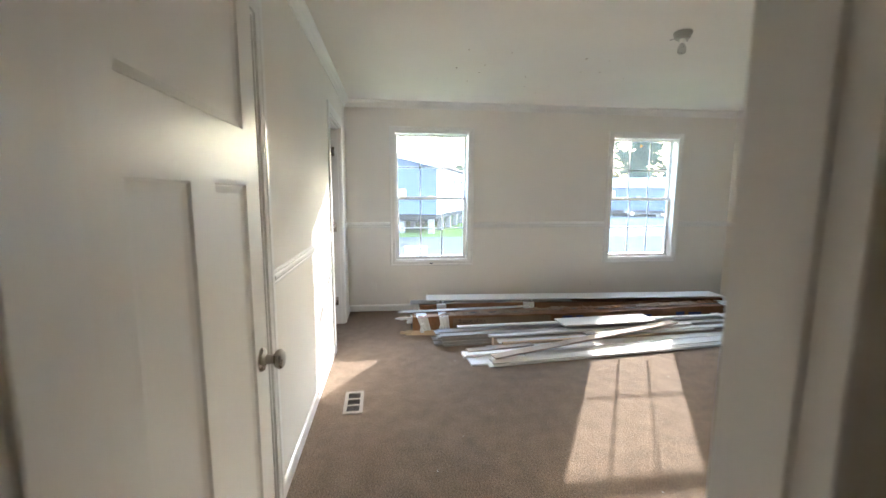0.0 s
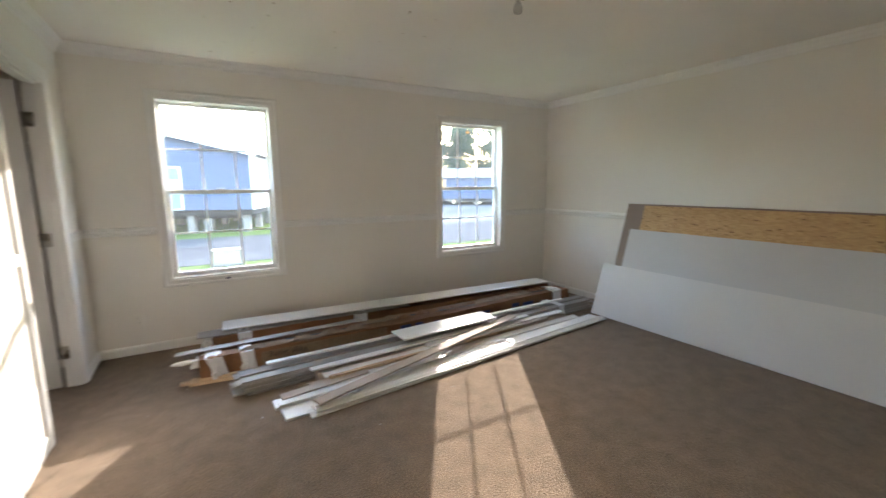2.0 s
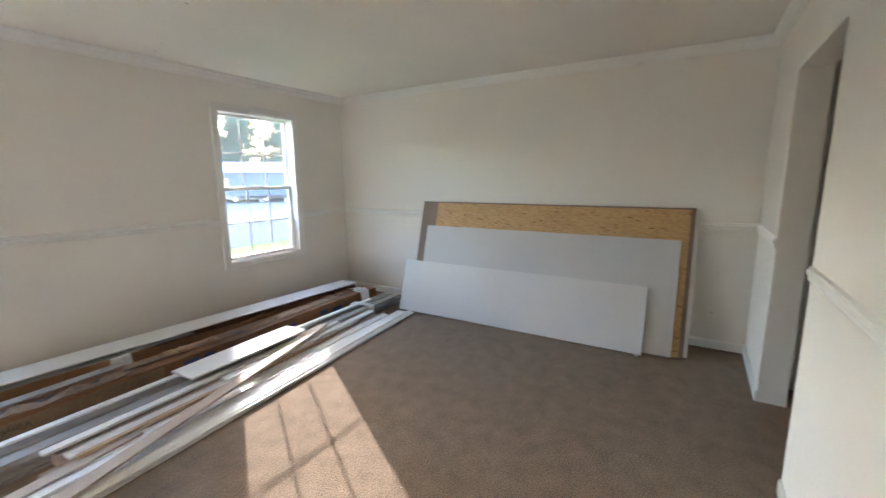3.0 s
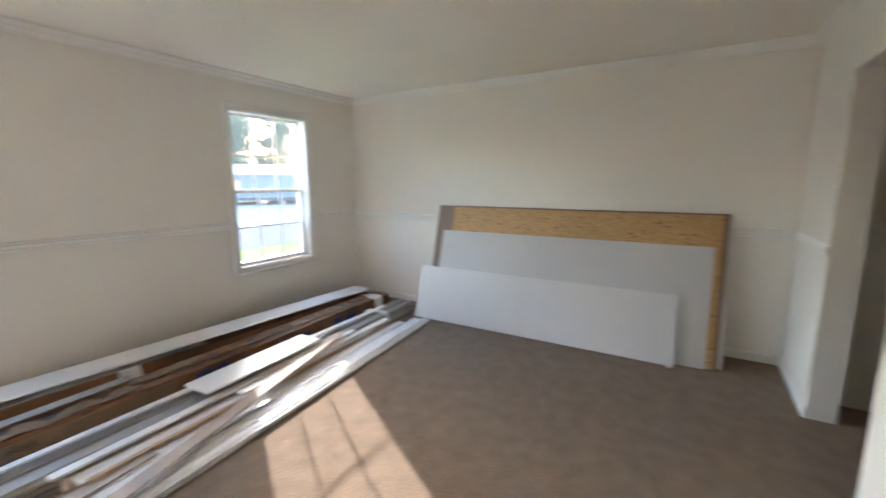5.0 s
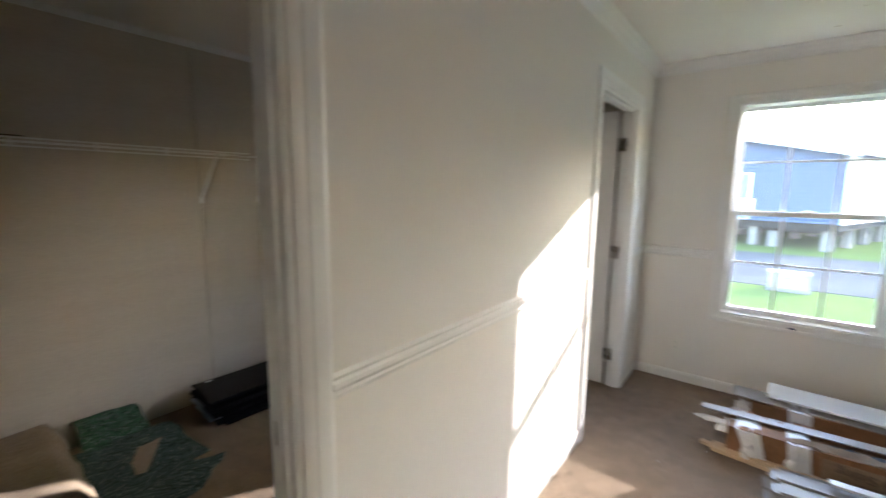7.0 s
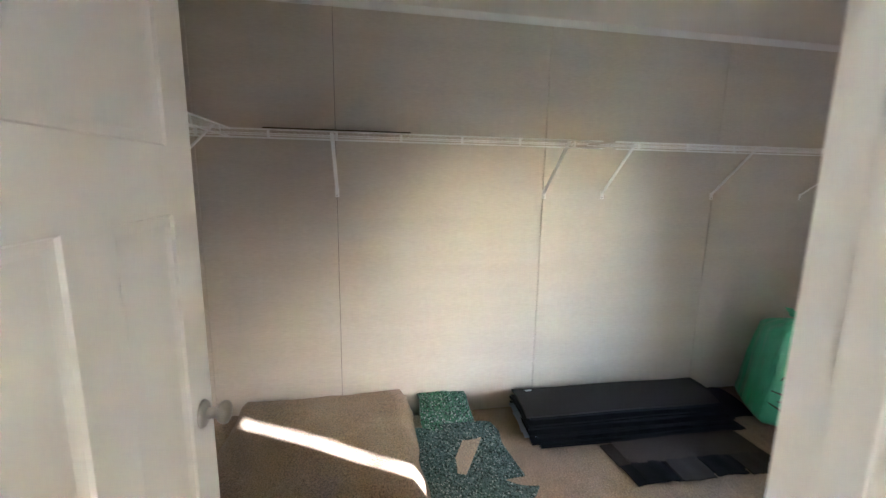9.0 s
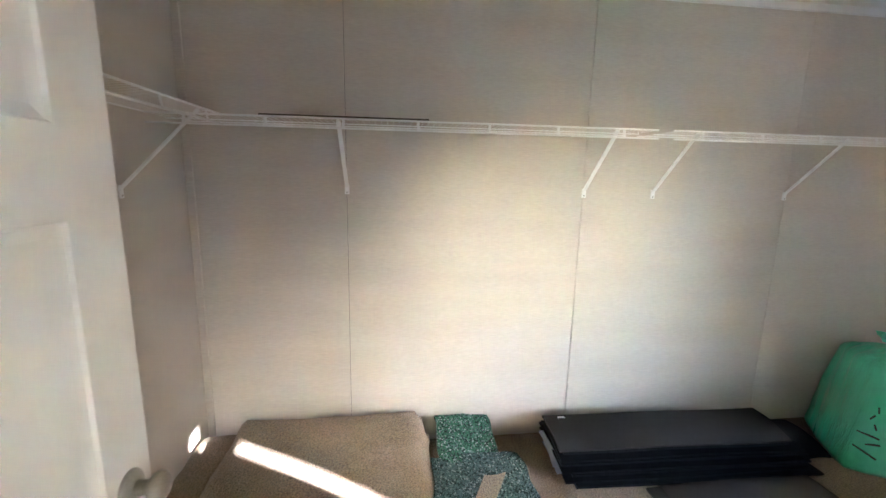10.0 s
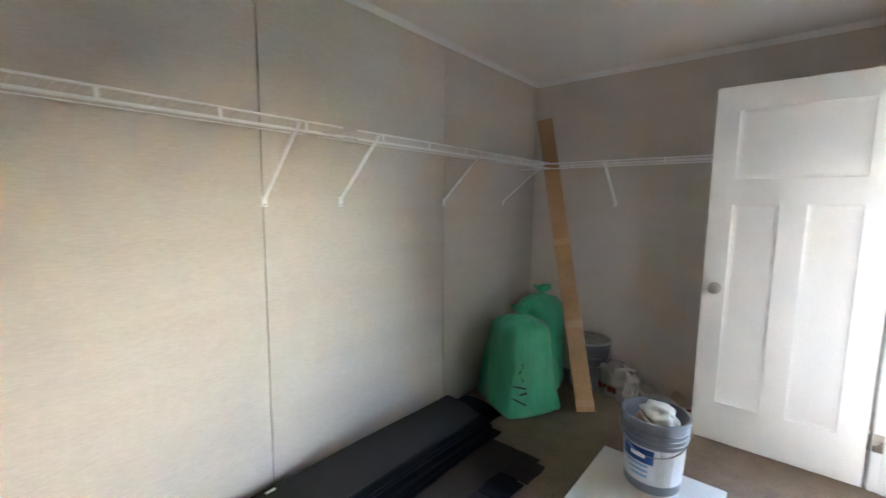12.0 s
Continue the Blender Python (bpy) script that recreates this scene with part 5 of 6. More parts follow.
M_FILM = textured("grey release film", (0.30, 0.34, 0.42), (0.42, 0.46, 0.54), 0.3, 40, 6, 0.4, 0.2, 0.001, 0.5)


def draped(name, x0, x1, y0, y1, z, arch, thick, material, parent, seed, label="", droop=0.0, lean=0.0):
    """A floppy sheet, arched across x, with a drooping front edge."""
    bm = bmesh.new()
    nx, ny = 10, 16
    rnd = random.Random(seed)
    ph = rnd.uniform(0, 6)
    g = []
    for i in range(nx + 1):
        row = []
        for j in range(ny + 1):
            u, v = i / nx, j / ny
            zz = z + arch * math.sin(math.pi * min(1, u * 1.1)) * (0.9 + 0.1 * math.sin(v * 5 + ph)) - droop * u ** 2.5 + 0.003 * math.sin(v * 9 + ph)
            row.append(Vector((x0 + (x1 - x0) * u + 0.004 * math.sin(v * 7 + ph) + lean * v, y0 + (y1 - y0) * v, max(0.002, zz))))
        g.append(row)
    top = [[bm.verts.new(p + Vector((0, 0, thick))) for p in r] for r in g]
    bot = [[bm.verts.new(p) for p in r] for r in g]
    for i in range(nx):
        for j in range(ny):
            bm.faces.new((top[i][j], top[i + 1][j], top[i + 1][j + 1], top[i][j + 1]))
            bm.faces.new((bot[i][j], bot[i][j + 1], bot[i + 1][j + 1], bot[i + 1][j]))
        for j in (0, ny):
            bm.faces.new((top[i][j], top[i + 1][j], bot[i + 1][j], bot[i][j]))
    for j in range(ny):
        for i in (0, nx):
            bm.faces.new((top[i][j], top[i][j + 1], bot[i][j + 1], bot[i][j]))
    return shade_smooth(part(name, bm, material, parent, label), 45)


sh = empty("shingle_stack")
tagged(sh, "stack of black roofing shingles lying against the closet wall", "shingles")
rnd = random.Random(21)
for k in range(12):
    s = 0.30 * k / 11
    draped("shingle", -2.17 + 0.28 * s + rnd.uniform(-0.01, 0.01), -1.765 - s * 0.25 + rnd.uniform(-0.014, 0.014), 2.02 - 0.006 * k + rnd.uniform(-0.03, 0.02), 3.34 - 0.014 * k + rnd.uniform(-0.04, 0.03),
           0.004 + 0.0165 * k, 0.003, 0.0085, M_SHING if k < 11 else M_SHINGT, sh, k, droop=0.010 + 0.0012 * k + 0.006 * (k % 3), lean=0.03)
draped("release_film", -2.08, -1.86, 1.94, 2.12, 0.10, 0.004, 0.003, M_FILM, sh, 77, "grey release film poking out", droop=0.05)
draped("release_film", -2.05, -1.84, 1.955, 2.10, 0.055, 0.003, 0.003, M_FILM, sh, 78, "grey release film poking out", droop=0.03)
draped("folded_shingle", -2.12, -1.84, 3.28, 3.50, 0.05, 0.012, 0.010, M_SHING, sh, 79, "crumpled black shingle end", droop=0.04)
boxed("sticker", -2.06, -2.045, 2.03, 2.07, 0.1945, 0.1965, M_WRAP, sh, 0.0005, "small white sticker")
for k, (y0, y1, dx, tilt) in enumerate(((2.36, 3.24, 0.0, 2.0), (2.42, 3.20, 0.03, -2.5))):
    ls = empty("loose_shingle", pose(-1.585 + dx, (y0 + y1) / 2, 0.002 + 0.010 * k, 0, 0, tilt))
    tagged(ls, "loose brown-grey roofing shingle with black tabs on the floor", "shingle", "loose shingles")
    hl = (y1 - y0) / 2
    draped("granule_face", -0.16, 0.02, -hl, hl, 0.0, 0.004, 0.006, M_SHINGB, ls, 30 + k)
    for i in range(4):
        a, b = -hl + i * hl / 2, -hl + (i + 1) * hl / 2
        draped("tab", 0.014, 0.16 + 0.012 * (i % 2), a + 0.006, b - 0.006, 0.002, 0.003, 0.006, M_SHINGT if i % 2 else M_SHING, ls, 40 + 5 * k + i, "black shingle tab")


# green bags
def plastic_material():
    m = textured("green plastic film", (0.06, 0.46, 0.23), (0.13, 0.62, 0.37), 0.30, 16, 5, 0.5, 0.9, 0.03, 0.55, stretch=(1, 1, 0.22))
    b = m.node_tree.nodes["Principled BSDF"]
    b.inputs["Subsurface Weight"].default_value = 0.0
    b.inputs["Coat Weight"].default_value = 0.3
    b.inputs["Coat Roughness"].default_value = 0.2
    return m


M_BAG = plastic_material()


def bag(m, rx, ry, height, label, seed, marks):
    th = empty("plastic_bag", m)
    tagged(th, label, "plastic bag", "tied green bags in the closet")
    bm = bmesh.new()
    segs, nz = 56, 30
    rings = []
    for k in range(nz + 1):
        t = k / nz
        z = height * t
        # broad flat bottom, sides leaning in, full shoulders, then gathered at the neck
        f = 1.20 - 0.36 * t if t < 0.84 else 0.10 + 0.798 * max(0.0, 1 - ((t - 0.84) / 0.16) ** 2.6)
        if t < 0.04:
            f *= 0.93 + 1.75 * t
        ring = []
        for i in range(segs):
            a = 2 * math.pi * i / segs
            sq = 1 / max(abs(math.cos(a)), abs(math.sin(a))) ** (0.72 - 0.35 * t)
            fold = 1 + 0.026 * math.sin(a * 11 + seed + 1.5 * t) * (0.35 + t * 1.6) + 0.035 * noise.noise(Vector((math.cos(a) * 2, math.sin(a) * 2, z * 4 + seed))) + 0.035 * noise.noise(Vector((math.cos(a) * 7, math.sin(a) * 7, z * 3 + seed))) + 0.012 * noise.noise(Vector((math.cos(a) * 15, math.sin(a) * 15, z * 12 + seed)))
            r = f * fold * sq
            ring.append(bm.verts.new((rx * r * math.cos(a) + 0.03 * t * t, ry * r * math.sin(a), z)))
        rings.append(ring)
    for r0, r1 in zip(rings, rings[1:]):
        for i in range(segs):
            bm.faces.new((r0[i], r0[(i + 1) % segs], r1[(i + 1) % segs], r1[i]))
    bm.faces.new(rings[0])
    bm.faces.new(rings[-1])
    shade_smooth(part("bag_body", bm, M_BAG, th), 80)
    bm = bmesh.new()
    rings = []
    for k, (r, z) in enumerate(((0.020, -0.03), (0.016, 0.0), (0.030, 0.018), (0.052, 0.035), (0.060, 0.055))):
        ring = []
        for i in range(28):
            a = 2 * math.pi * i / 28
            q = r * (1 + (0.35 if k > 1 else 0.05) * math.sin(a * 5 + seed) + 0.12 * math.sin(a * 11))
            ring.append(bm.verts.new((q * math.cos(a) + 0.03, q * math.sin(a), height + z + (0.012 * math.sin(a * 3 + seed) if k > 2 else 0))))
        rings.append(ring)
    for r0, r1 in zip(rings, rings[1:]):
        for i in range(28):
            bm.faces.new((r0[i], r0[(i + 1) % 28], r1[(i + 1) % 28], r1[i]))
    shade_smooth(part("tied_neck", bm, M_BAG, th, "gathered and tied bag neck"), 80)
    if marks:
        for k in range(6):
            z = 0.12 + 0.045 * k
            a = radians(-33 + (k % 2) * 5)
            t = z / height
            f = 1.20 - 0.36 * t
            sq = 1 / max(abs(math.cos(a)), abs(math.sin(a))) ** (0.72 - 0.35 * t)
            p = Vector((rx * f * sq * math.cos(a) * 1.035, ry * f * sq * math.sin(a) * 1.035, z))
            w = (0.05, 0.03, 0.042, 0.014, 0.02, 0.016)[k]
            mk = boxed("print_mark", -w, w, -0.004, 0.004, -0.0035, 0.0035, M_BLACK, th, 0.0, "faint black print")
            mk.matrix_basis = Matrix.Translation(p) @ pose(0, 0, 0, 0, (24, -18, 8, 70, -60, 82)[k], 62)
    return th


bag(pose(-1.88, 3.77, 0, 0, 0, -28), 0.215, 0.185, 0.635, "full green plastic bag tied at the top", 1.0, True)
bag(pose(-1.97, 4.22, 0, 0, 0, 20), 0.185, 0.165, 0.69, "second full green plastic bag behind the first", 4.3, False)


# long carton standing in the corner
def long_carton():
    a, b = Vector((-1.43, 3.90, 0.0)), Vector((-2.085, 4.455, 2.03))
    d = (b - a).normalized()
    side = d.cross(Vector((0.4, -0.92, 0)).normalized()).normalized()
    face = side.cross(d)
    m = Matrix((side, face, d)).transposed().to_4x4()
    m.translation = a + Vector((0, 0, 0.02))
    th = empty("long_carton", m)
    tagged(th, "long narrow brown carton leaning in the closet corner", "carton")
    L = (b - a).length
    bm = bmesh.new()
    box(bm, -0.058, 0.058, -0.03, 0.03, 0, L, 0.004)
    M_C3 = textured("tan cardboard", (0.32, 0.185, 0.085), (0.42, 0.26, 0.13), 0.75, 50, 4, 0.4, 0.15, 0.001, 0.25)
    part("carton_body", bm, M_C3, th)
    M_TAPE = textured("clear tan packing tape", (0.36, 0.22, 0.11), (0.44, 0.285, 0.15), 0.3, 50, 4, 0.4, 0.05, 0.001, 0.5)
    for z in (0.03, 0.55, 1.15, L - 0.05):
        boxed("tape", -0.0595, 0.0595, -0.0315, 0.0315, z, z + 0.045, M_TAPE, th, 0.001, "band of packing tape")
    return th


long_carton()


# buckets
M_BUCKW = textured("white plastic", (0.23, 0.245, 0.265), (0.31, 0.325, 0.35), 0.35, 50, 4, 0.3, 0.1, 0.001, 0.5)
M_BUCKG = textured("grey plastic", (0.09, 0.095, 0.11), (0.15, 0.155, 0.17), 0.45, 50, 4, 0.3, 0.1, 0.001, 0.4)
M_LABELB = textured("blue label", (0.03, 0.09, 0.30), (0.05, 0.13, 0.38), 0.4, 40, 5, 0.3, 0.0)
M_LABELT = mat_base("light blue label print", (0.22, 0.45, 0.62), 0.5)
M_RAG = textured("white rag", (0.66, 0.64, 0.60), (0.80, 0.79, 0.77), 0.9, 120, 9, 0.5, 0.5, 0.004, 0.1)


def bucket(m, r0, r1, h, body_mat, label, full):
    th = empty("bucket", m)
    tagged(th, label, "bucket")
    bm = bmesh.new()
    rr = lambda z: r0 + (r1 - r0) * z / h
    prof = [(0, 0), (r0 - 0.004, 0), (r0, 0.006), (rr(0.24), 0.24)]
    for z in (0.245, 0.272, 0.299):
        prof += [(rr(z) + 0.007, z), (rr(z) + 0.007, z + 0.012), (rr(z) + 0.001, z + 0.014), (rr(z) + 0.001, z + 0.024)]
    prof += [(r1, h - 0.02), (r1 + 0.008, h - 0.018), (r1 + 0.008, h), (r1 - 0.004, h), (rr(h * 0.7) - 0.004, h * 0.72), (0, h * 0.70)]
    lathe(bm, prof, 40)
    shade_smooth(part("pail", bm, body_mat, th), 30)
    bm = bmesh.new()
    n = 20
    pts = []
    for i in range(n + 1):
        a = math.pi * i / n
        pts.append(Vector(((r1 + 0.014) * math.cos(a), -(r1 + 0.014) * math.sin(a) * 0.95, h - 0.05 - 0.11 * math.sin(a))))
    for p, q in zip(pts, pts[1:]):
        rod(bm, p, q, 0.0025, 6)
    part("handle", bm, M_NICKEL, th, "steel wire handle")
    if full:
        def patch(name, a0, a1, z0, z1, off, mt):
            bm = bmesh.new()
            k = 12
            lo = [bm.verts.new(((rr(z0) + off) * math.cos(a0 + (a1 - a0) * i / k), (rr(z0) + off) * math.sin(a0 + (a1 - a0) * i / k), z0)) for i in range(k + 1)]
            hi = [bm.verts.new(((rr(z1) + off) * math.cos(a0 + (a1 - a0) * i / k), (rr(z1) + off) * math.sin(a0 + (a1 - a0) * i / k), z1)) for i in range(k + 1)]
            for i in range(k):
                bm.faces.new((lo[i], lo[i + 1], hi[i + 1], hi[i]))
            return part(name, bm, mt, th, "printed paper label")
        patch("label", radians(-175), radians(15), 0.05, 0.235, 0.0012, M_WRAP)
        patch("label_band", radians(-150), radians(-85), 0.155, 0.228, 0.0022, M_LABELB)
        for k in range(3):
            patch("print_bar", radians(-140 + 6 * k), radians(-95), 0.135 - 0.026 * k, 0.147 - 0.026 * k, 0.0022, M_LABELT)
        patch("print_bar", radians(-130), radians(-100), 0.18, 0.20, 0.003, M_WRAP)
        # rag and roll of tape on the lid of contents
        bm = bmesh.new()
        bmesh.ops.create_icosphere(bm, subdivisions=4, radius=0.075)
        for v in bm.verts:
            f = 1 + 0.5 * noise.noise(v.co * 16) + 0.2 * noise.noise(v.co * 40)
            v.co = Vector((v.co.x * f * 1.1, v.co.y * f * 0.9, max(-0.03, v.co.z * f * 0.75)))
            v.co += Vector((0.02, 0.03, h * 0.70 + 0.085))
        shade_smooth(part("rag", bm, M_RAG, th, "crumpled white rag"), 80)
        bm = bmesh.new()
        lathe(bm, [(0.030, 0), (0.052, 0), (0.052, 0.045), (0.030, 0.045), (0.030, 0)], 24, Matrix.Translation((-0.05, -0.045, h * 0.70 + 0.05)) @ Matrix.Rotation(radians(35), 4, 'Y'))
        shade_smooth(part("tape_roll", bm, M_CARDT, th, "beige roll of tape"), 40)
    else:
        bm = bmesh.new()
        lathe(bm, [(0, h + 0.001), (r1 + 0.010, h + 0.001), (r1 + 0.012, h + 0.010), (r1 + 0.006, h + 0.016), (r1 - 0.010, h + 0.010), (0, h + 0.010)], 40)
        part("lid", bm, textured("splashed grey lid", (0.22, 0.22, 0.22), (0.62, 0.60, 0.57), 0.6, 30, 14, 0.4, 0.3, 0.002, 0.3), th, "grey lid with dried white splashes")
    return th


bucket(pose(-0.925, 3.46, 0.011, 0, 0, 8), 0.128, 0.148, 0.365, M_BUCKW, "white paint bucket with blue label and a rag on top", True)
bucket(pose(-1.60, 4.36, 0, 0, 0, 40), 0.128, 0.148, 0.355, M_BUCKG, "grey bucket with a splashed lid", False)

# white sheet under the bucket
bm = bmesh.new()
box(bm, -1.205, -0.62, 2.55, 3.605, 0.0, 0.011, 0.002)
tagged(part("white_panel", bm, M_BOARD), "white board lying flat under the bucket", "panel")

# crumpled paper sack
bm = bmesh.new()
bmesh.ops.create_cube(bm, size=1)
bmesh.ops.subdivide_edges(bm, edges=bm.edges, cuts=9, use_grid_fill=True)
for v in bm.verts:
    p = v.co.copy()
    taper = 1 - 0.25 * max(0, p.z)
    k = Vector((p.x * 0.25 * taper, p.y * 0.15 * taper, (p.z + 0.5) * 0.22))
    k += Vector((noise.noise(p * 4), noise.noise(p * 4 + Vector((9, 0, 0))), 0.8 * noise.noise(p * 5 + Vector((0, 9, 0))))) * 0.035
    k.z = max(0.0, k.z) if p.z > -0.49 else 0.0
    v.co = k


def sack_material():
    m = textured("printed paper sack", (0.36, 0.31, 0.27), (0.56, 0.51, 0.46), 0.8, 40, 9, 0.4, 0.3, 0.004, 0.2)
    return m


sack = tagged(shade_smooth(part("paper_sack", bm, sack_material()), 35), "crumpled paper sack with faded red print", "sack")
sack.matrix_world = pose(-1.37, 4.335, 0, 0, 0, -22)
M_RED = textured("faded red print", (0.22, 0.035, 0.035), (0.32, 0.07, 0.06), 0.8, 60, 9, 0.5, 0.0)
for x, w in ((-0.07, 0.016), (-0.03, 0.014), (0.01, 0.018), (0.05, 0.013)):
    b_ = boxed("print_mark", x - w, x + w, -0.094, -0.088, 0.045, 0.085, M_RED, sack, 0, "faded red lettering")


# shallow tray with a red line
tray = empty("plastic_tray", pose(-1.08, 4.40, 0.0, 0, 0, 35))
tagged(tray, "shallow pale plastic tray with a red line", "tray")
bm = bmesh.new()
rings = []
for w, l, z in ((0.10, 0.14, 0.0), (0.125, 0.17, 0.06), (0.135, 0.18, 0.062), (0.135, 0.18, 0.056), (0.118, 0.163, 0.056), (0.095, 0.135, 0.006)):
    rings.append([bm.verts.new((sx * w, sy * l, z)) for sx, sy in ((-1, -1), (1, -1), (1, 1), (-1, 1))])
for a_, b_ in zip(rings, rings[1:]):
    for i in range(4):
        bm.faces.new((a_[i], a_[(i + 1) % 4], b_[(i + 1) % 4], b_[i]))
bm.faces.new(rings[0])
bm.faces.new(rings[-1])
part("tray_body", bm, M_MDFB, tray)
boxed("red_line", -0.128, 0.128, -0.1815, -0.1785, 0.040, 0.050, M_RED, tray, 0, "red printed line")

# ---- outside, far things ----
M_BARK = textured("pine bark", (0.07, 0.05, 0.035), (0.14, 0.10, 0.075), 0.9, 20, 3, 0.5, 0.6, 0.02, 0.1)
M_LEAF = textured("pine needles", (0.035, 0.055, 0.04), (0.075, 0.105, 0.07), 0.8, 3, 0.4, 0.5, 0.0, spec=0.1, vary=0.2)
_n, _l = M_LEAF.node_tree.nodes, M_LEAF.node_tree.links
_tr, _mx = _n.new("ShaderNodeBsdfTranslucent"), _n.new("ShaderNodeMixShader")
_tr.inputs["Color"].default_value = (0.075, 0.105, 0.07, 1)
_mx.inputs[0].default_value = 0.3
_l.new(_n["Principled BSDF"].outputs[0], _mx.inputs[1])
_l.new(_tr.outputs[0], _mx.inputs[2])
_l.new(_mx.outputs[0], _n["Material Output"].inputs["Surface"])


def tree(name, m, height, seed, label, crown_from=0.35, spread=2.6):
    rnd = random.Random(seed)
    th = empty(name, m)
    tagged(th, label, "tree", "trees behind the lot")
    bm = bmesh.new()
    n = 9
    pts = [Vector((rnd.uniform(-0.12, 0.12) * k, rnd.uniform(-0.12, 0.12) * k, height * k / n)) for k in range(n + 1)]
    rings = []
    for k, p in enumerate(pts):
        r = 0.24 * (1 - k / (n + 0.6)) + 0.02
        rings.append([bm.verts.new(p + Vector((r * math.cos(a), r * math.sin(a), 0))) for a in (2 * math.pi * i / 8 for i in range(8))])
    for r0, r1 in zip(rings, rings[1:]):
        for i in range(8):
            bm.faces.new((r0[i], r0[(i + 1) % 8], r1[(i + 1) % 8], r1[i]))
    tips = []
    for k in range(36):
        z = height * rnd.uniform(crown_from, 0.97)
        f = (z / height - crown_from) / (1 - crown_from)
        a, l = rnd.uniform(0, 2 * math.pi), spread * (1.05 - 0.75 * f) * rnd.uniform(0.5, 1.1)
        i = min(n - 1, int(z / height * n))
        base = pts[i].lerp(pts[i + 1], z / height * n - i)
        tip = base + Vector((l * math.cos(a), l * math.sin(a), l * rnd.uniform(0.0, 0.45)))
        rod(bm, base, tip, 0.04, 5)
        tips.append((base, tip))
    part("trunk", bm, M_BARK, th)
    vs, fs = [], []
    for base, tip in tips:
        for q in range(20):
            c = base.lerp(tip, rnd.uniform(0.35, 1.08)) + Vector((rnd.gauss(0, 0.25), rnd.gauss(0, 0.25), rnd.gauss(0, 0.18)))
            for s in range(38):
                p = c + Vector((rnd.gauss(0, 0.46), rnd.gauss(0, 0.46), rnd.gauss(0, 0.36)))
                d1 = Vector((rnd.uniform(-1, 1), rnd.uniform(-1, 1), rnd.uniform(-1, 1))).normalized() * rnd.uniform(0.055, 0.11)
                d2 = d1.orthogonal().normalized() * rnd.uniform(0.022, 0.046)
                i = len(vs)
                vs += [p - d1, p + d2, p + d1, p - d2]
                fs.append((i, i + 1, i + 2, i + 3))
    me = bpy.data.meshes.new("crown")
    me.from_pydata([tuple(v) for v in vs], [], fs)
    me.materials.append(M_LEAF)
    ob = new("crown", me)
    ob.parent = th
    return th


rnd = random.Random(8)
for x, y, hh in ((24, 54, 15), (29, 56, 17), (33, 53, 13), (37, 57, 16), (42, 55, 15), (47, 58, 17), (34, 62, 18), (27, 62, 17), (41, 64, 18), (21, 60, 15), (16, 52, 9), (9, 50, 7)):
    tree("pine_tree", pose(x + rnd.uniform(-1, 1), y + rnd.uniform(-1, 1), GZ, 0, 0, rnd.uniform(0, 360)), hh * rnd.uniform(0.75, 0.95), rnd.randint(0, 999), "tall pine tree with an open ragged crown", rnd.uniform(0.08, 0.22), rnd.uniform(2.8, 4.0))
tree("shade_tree", pose(-4.2, 46.0, GZ), 10.0, 77, "leafy tree behind the blue house", 0.25, 4.0)
# far wood closing the view
vs, fs = [], []
for k in range(36000):
    a = rnd.uniform(-1.2, 1.25)
    d = rnd.uniform(75, 95)
    top = 4 + (3 + 7 * min(1, max(0, (a - 0.2) * 5))) * min(1, max(0, (0.82 - a) * 7)) + 3.5 * noise.noise(Vector((a * 14, 0, 0))) + 2 * noise.noise(Vector((a * 50, 3, 0)))
    p = Vector((d * math.sin(a), d * math.cos(a), GZ + rnd.uniform(0, 1) ** 0.8 * top))
    d1 = Vector((rnd.uniform(-1, 1), rnd.uniform(-1, 1), rnd.uniform(-1, 1))).normalized() * rnd.uniform(0.3, 0.65)
    d2 = d1.orthogonal().normalized() * rnd.uniform(0.18, 0.42)
    i = len(vs)
    vs += [p - d1, p + d2, p + d1, p - d2]
    fs.append((i, i + 1, i + 2, i + 3))
me = bpy.data.meshes.new("far_wood")
me.from_pydata([tuple(v) for v in vs], [], fs)
me.materials.append(M_LEAF)
tagged(new("far_wood", me), "far wood of mixed trees beyond the lot", "woods", kind="stuff")

M_CAR = textured("dark blue-grey car paint", (0.012, 0.016, 0.028), (0.02, 0.026, 0.04), 0.25, 20, 2, 0.3, 0.0, spec=0.6)
M_CAR2 = textured("pale car paint", (0.45, 0.47, 0.50), (0.55, 0.57, 0.60), 0.25, 20, 2, 0.3, 0.0, spec=0.6)
M_TYRE = mat_base("tyre rubber", (0.015, 0.015, 0.016), 0.8)


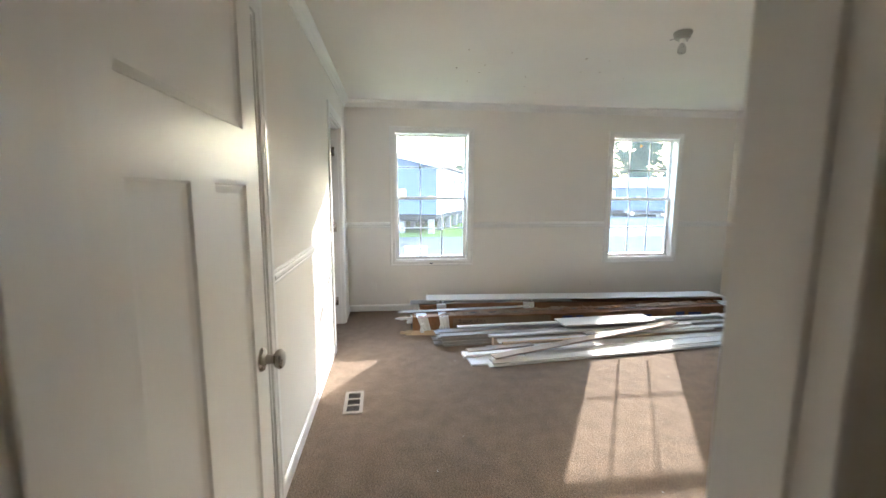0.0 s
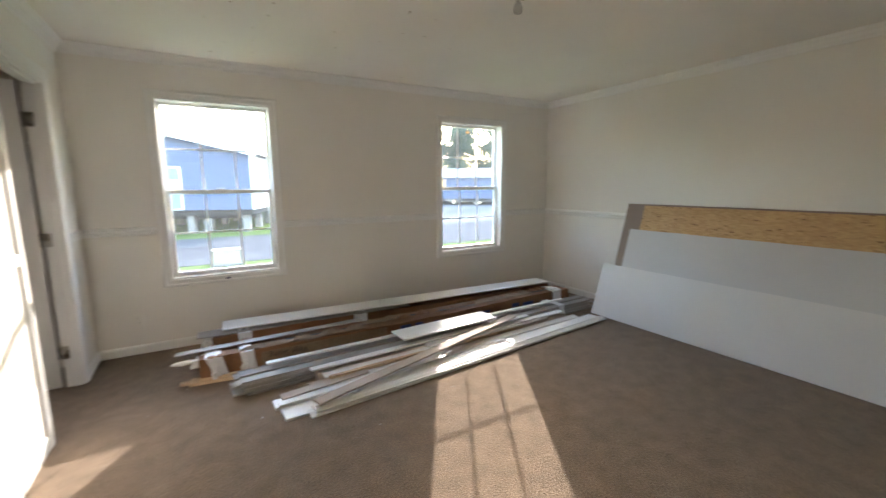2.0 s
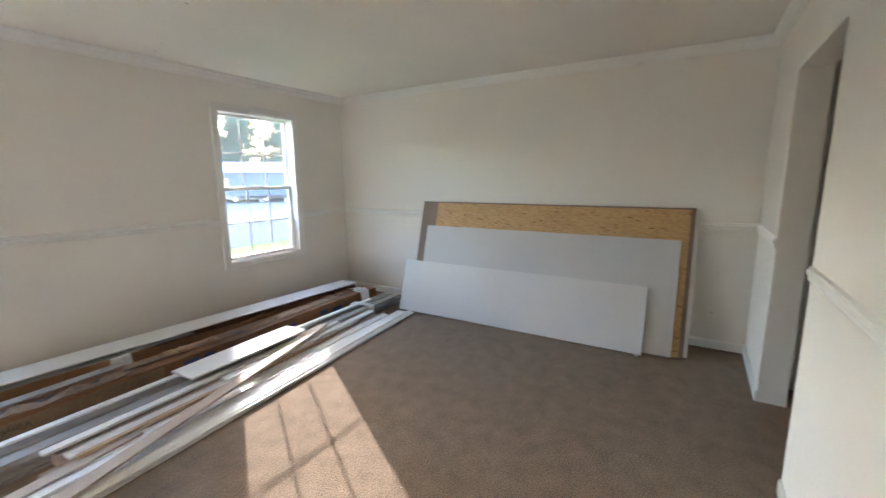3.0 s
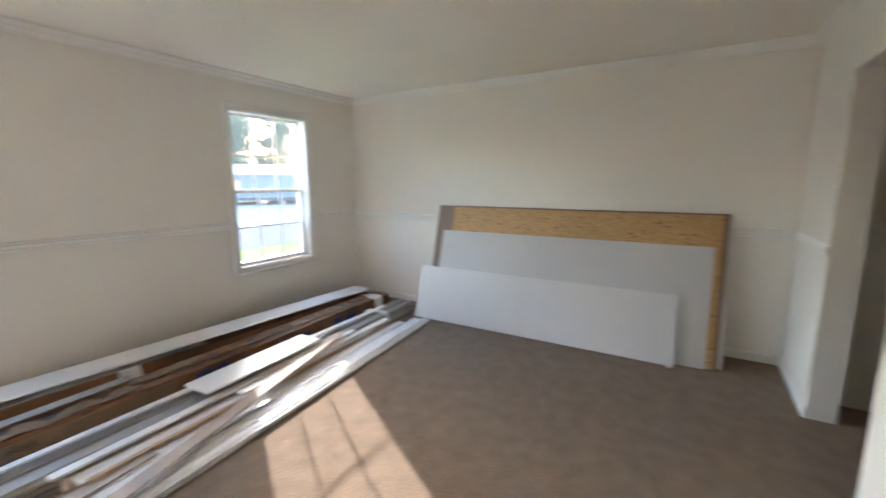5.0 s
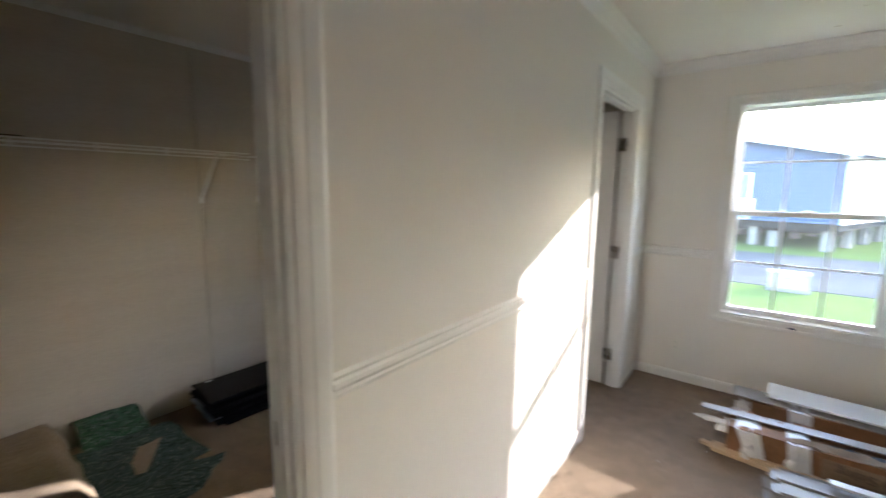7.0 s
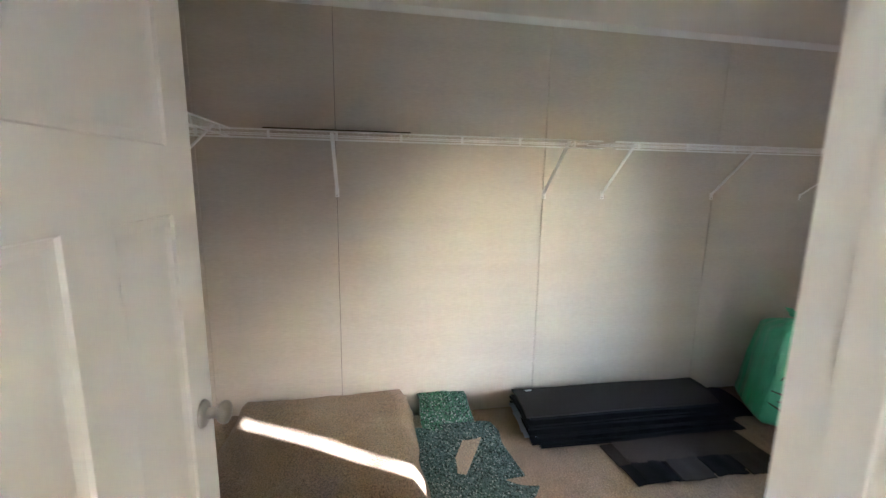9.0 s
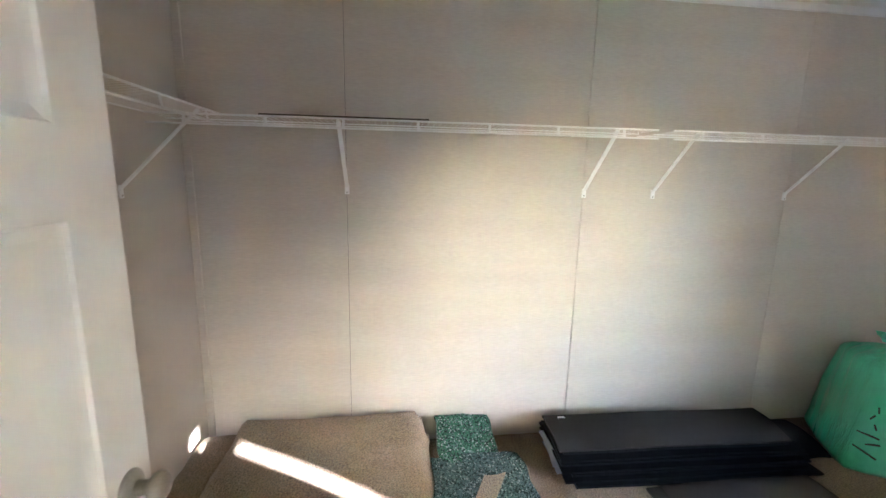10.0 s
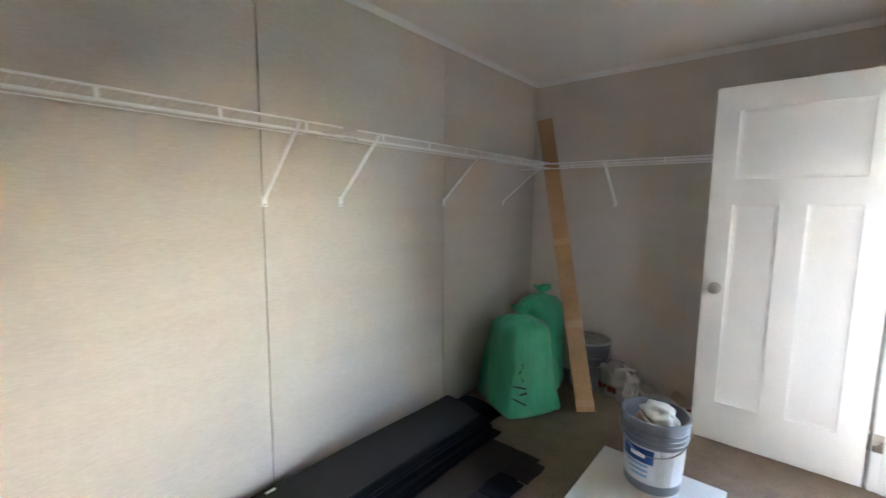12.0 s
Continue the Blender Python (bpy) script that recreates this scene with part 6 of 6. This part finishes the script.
def car(m, paint, label):
    th = empty("car", m)
    tagged(th, label, "car", "parked cars")
    side = [(-2.25, 0.45), (-2.3, 0.75), (-2.2, 1.0), (-1.9, 1.1), (-1.55, 1.62), (-0.9, 1.72), (0.3, 1.70), (1.0, 1.12), (2.0, 0.98), (2.28, 0.75), (2.25, 0.42), (1.75, 0.30), (-1.8, 0.30)]
    bm = bmesh.new()
    rings = [[bm.verts.new((x, y * (0.82 if z > 1.2 else 1), z)) for x, z in side] for y in (-0.9, 0.9)]
    n = len(side)
    for i in range(n):
        bm.faces.new((rings[0][i], rings[0][(i + 1) % n], rings[1][(i + 1) % n], rings[1][i]))
    bm.faces.new(rings[0])
    bm.faces.new(rings[1])
    bmesh.ops.bevel(bm, geom=list(bm.edges), offset=0.05, segments=2, affect='EDGES')
    shade_smooth(part("body", bm, paint, th), 40)
    for s in (-1, 1):
        bm = bmesh.new()
        q = [bm.verts.new((x, s * (0.905 if z < 1.15 else 0.79), z)) for x, z in ((-1.7, 1.14), (-1.4, 1.56), (0.2, 1.60), (0.75, 1.14))]
        bm.faces.new(q)
        part("side_window", bm, M_DARKGLASS, th)
    for x in (-1.4, 1.4):
        for s in (-1, 1):
            bm = bmesh.new()
            lathe(bm, [(0, 0), (0.30, 0), (0.34, 0.03), (0.34, 0.2), (0, 0.2)], 24, Matrix.Translation((x, s * 0.92 - (0.2 if s > 0 else 0), 0.34)) @ Matrix.Rotation(radians(-90), 4, 'X'))
            w = part("wheel", bm, M_TYRE, th)
            bm = bmesh.new()
            lathe(bm, [(0, 0), (0.20, 0), (0.18, 0.02), (0, 0.02)], 20, Matrix.Translation((x, s * 0.935, 0.34)) @ Matrix.Rotation(radians(90 * s), 4, 'X'))
            part("rim", bm, M_NICKEL, w)
    return th


car(pose(26.8, 39.5, GZ + 0.01, 0, 0, -35), M_CAR, "dark blue-grey car parked on the gravel lot")
car(pose(33.5, 43.5, GZ + 0.01, 0, 0, -30), M_CAR2, "pale car parked beneath the pines")
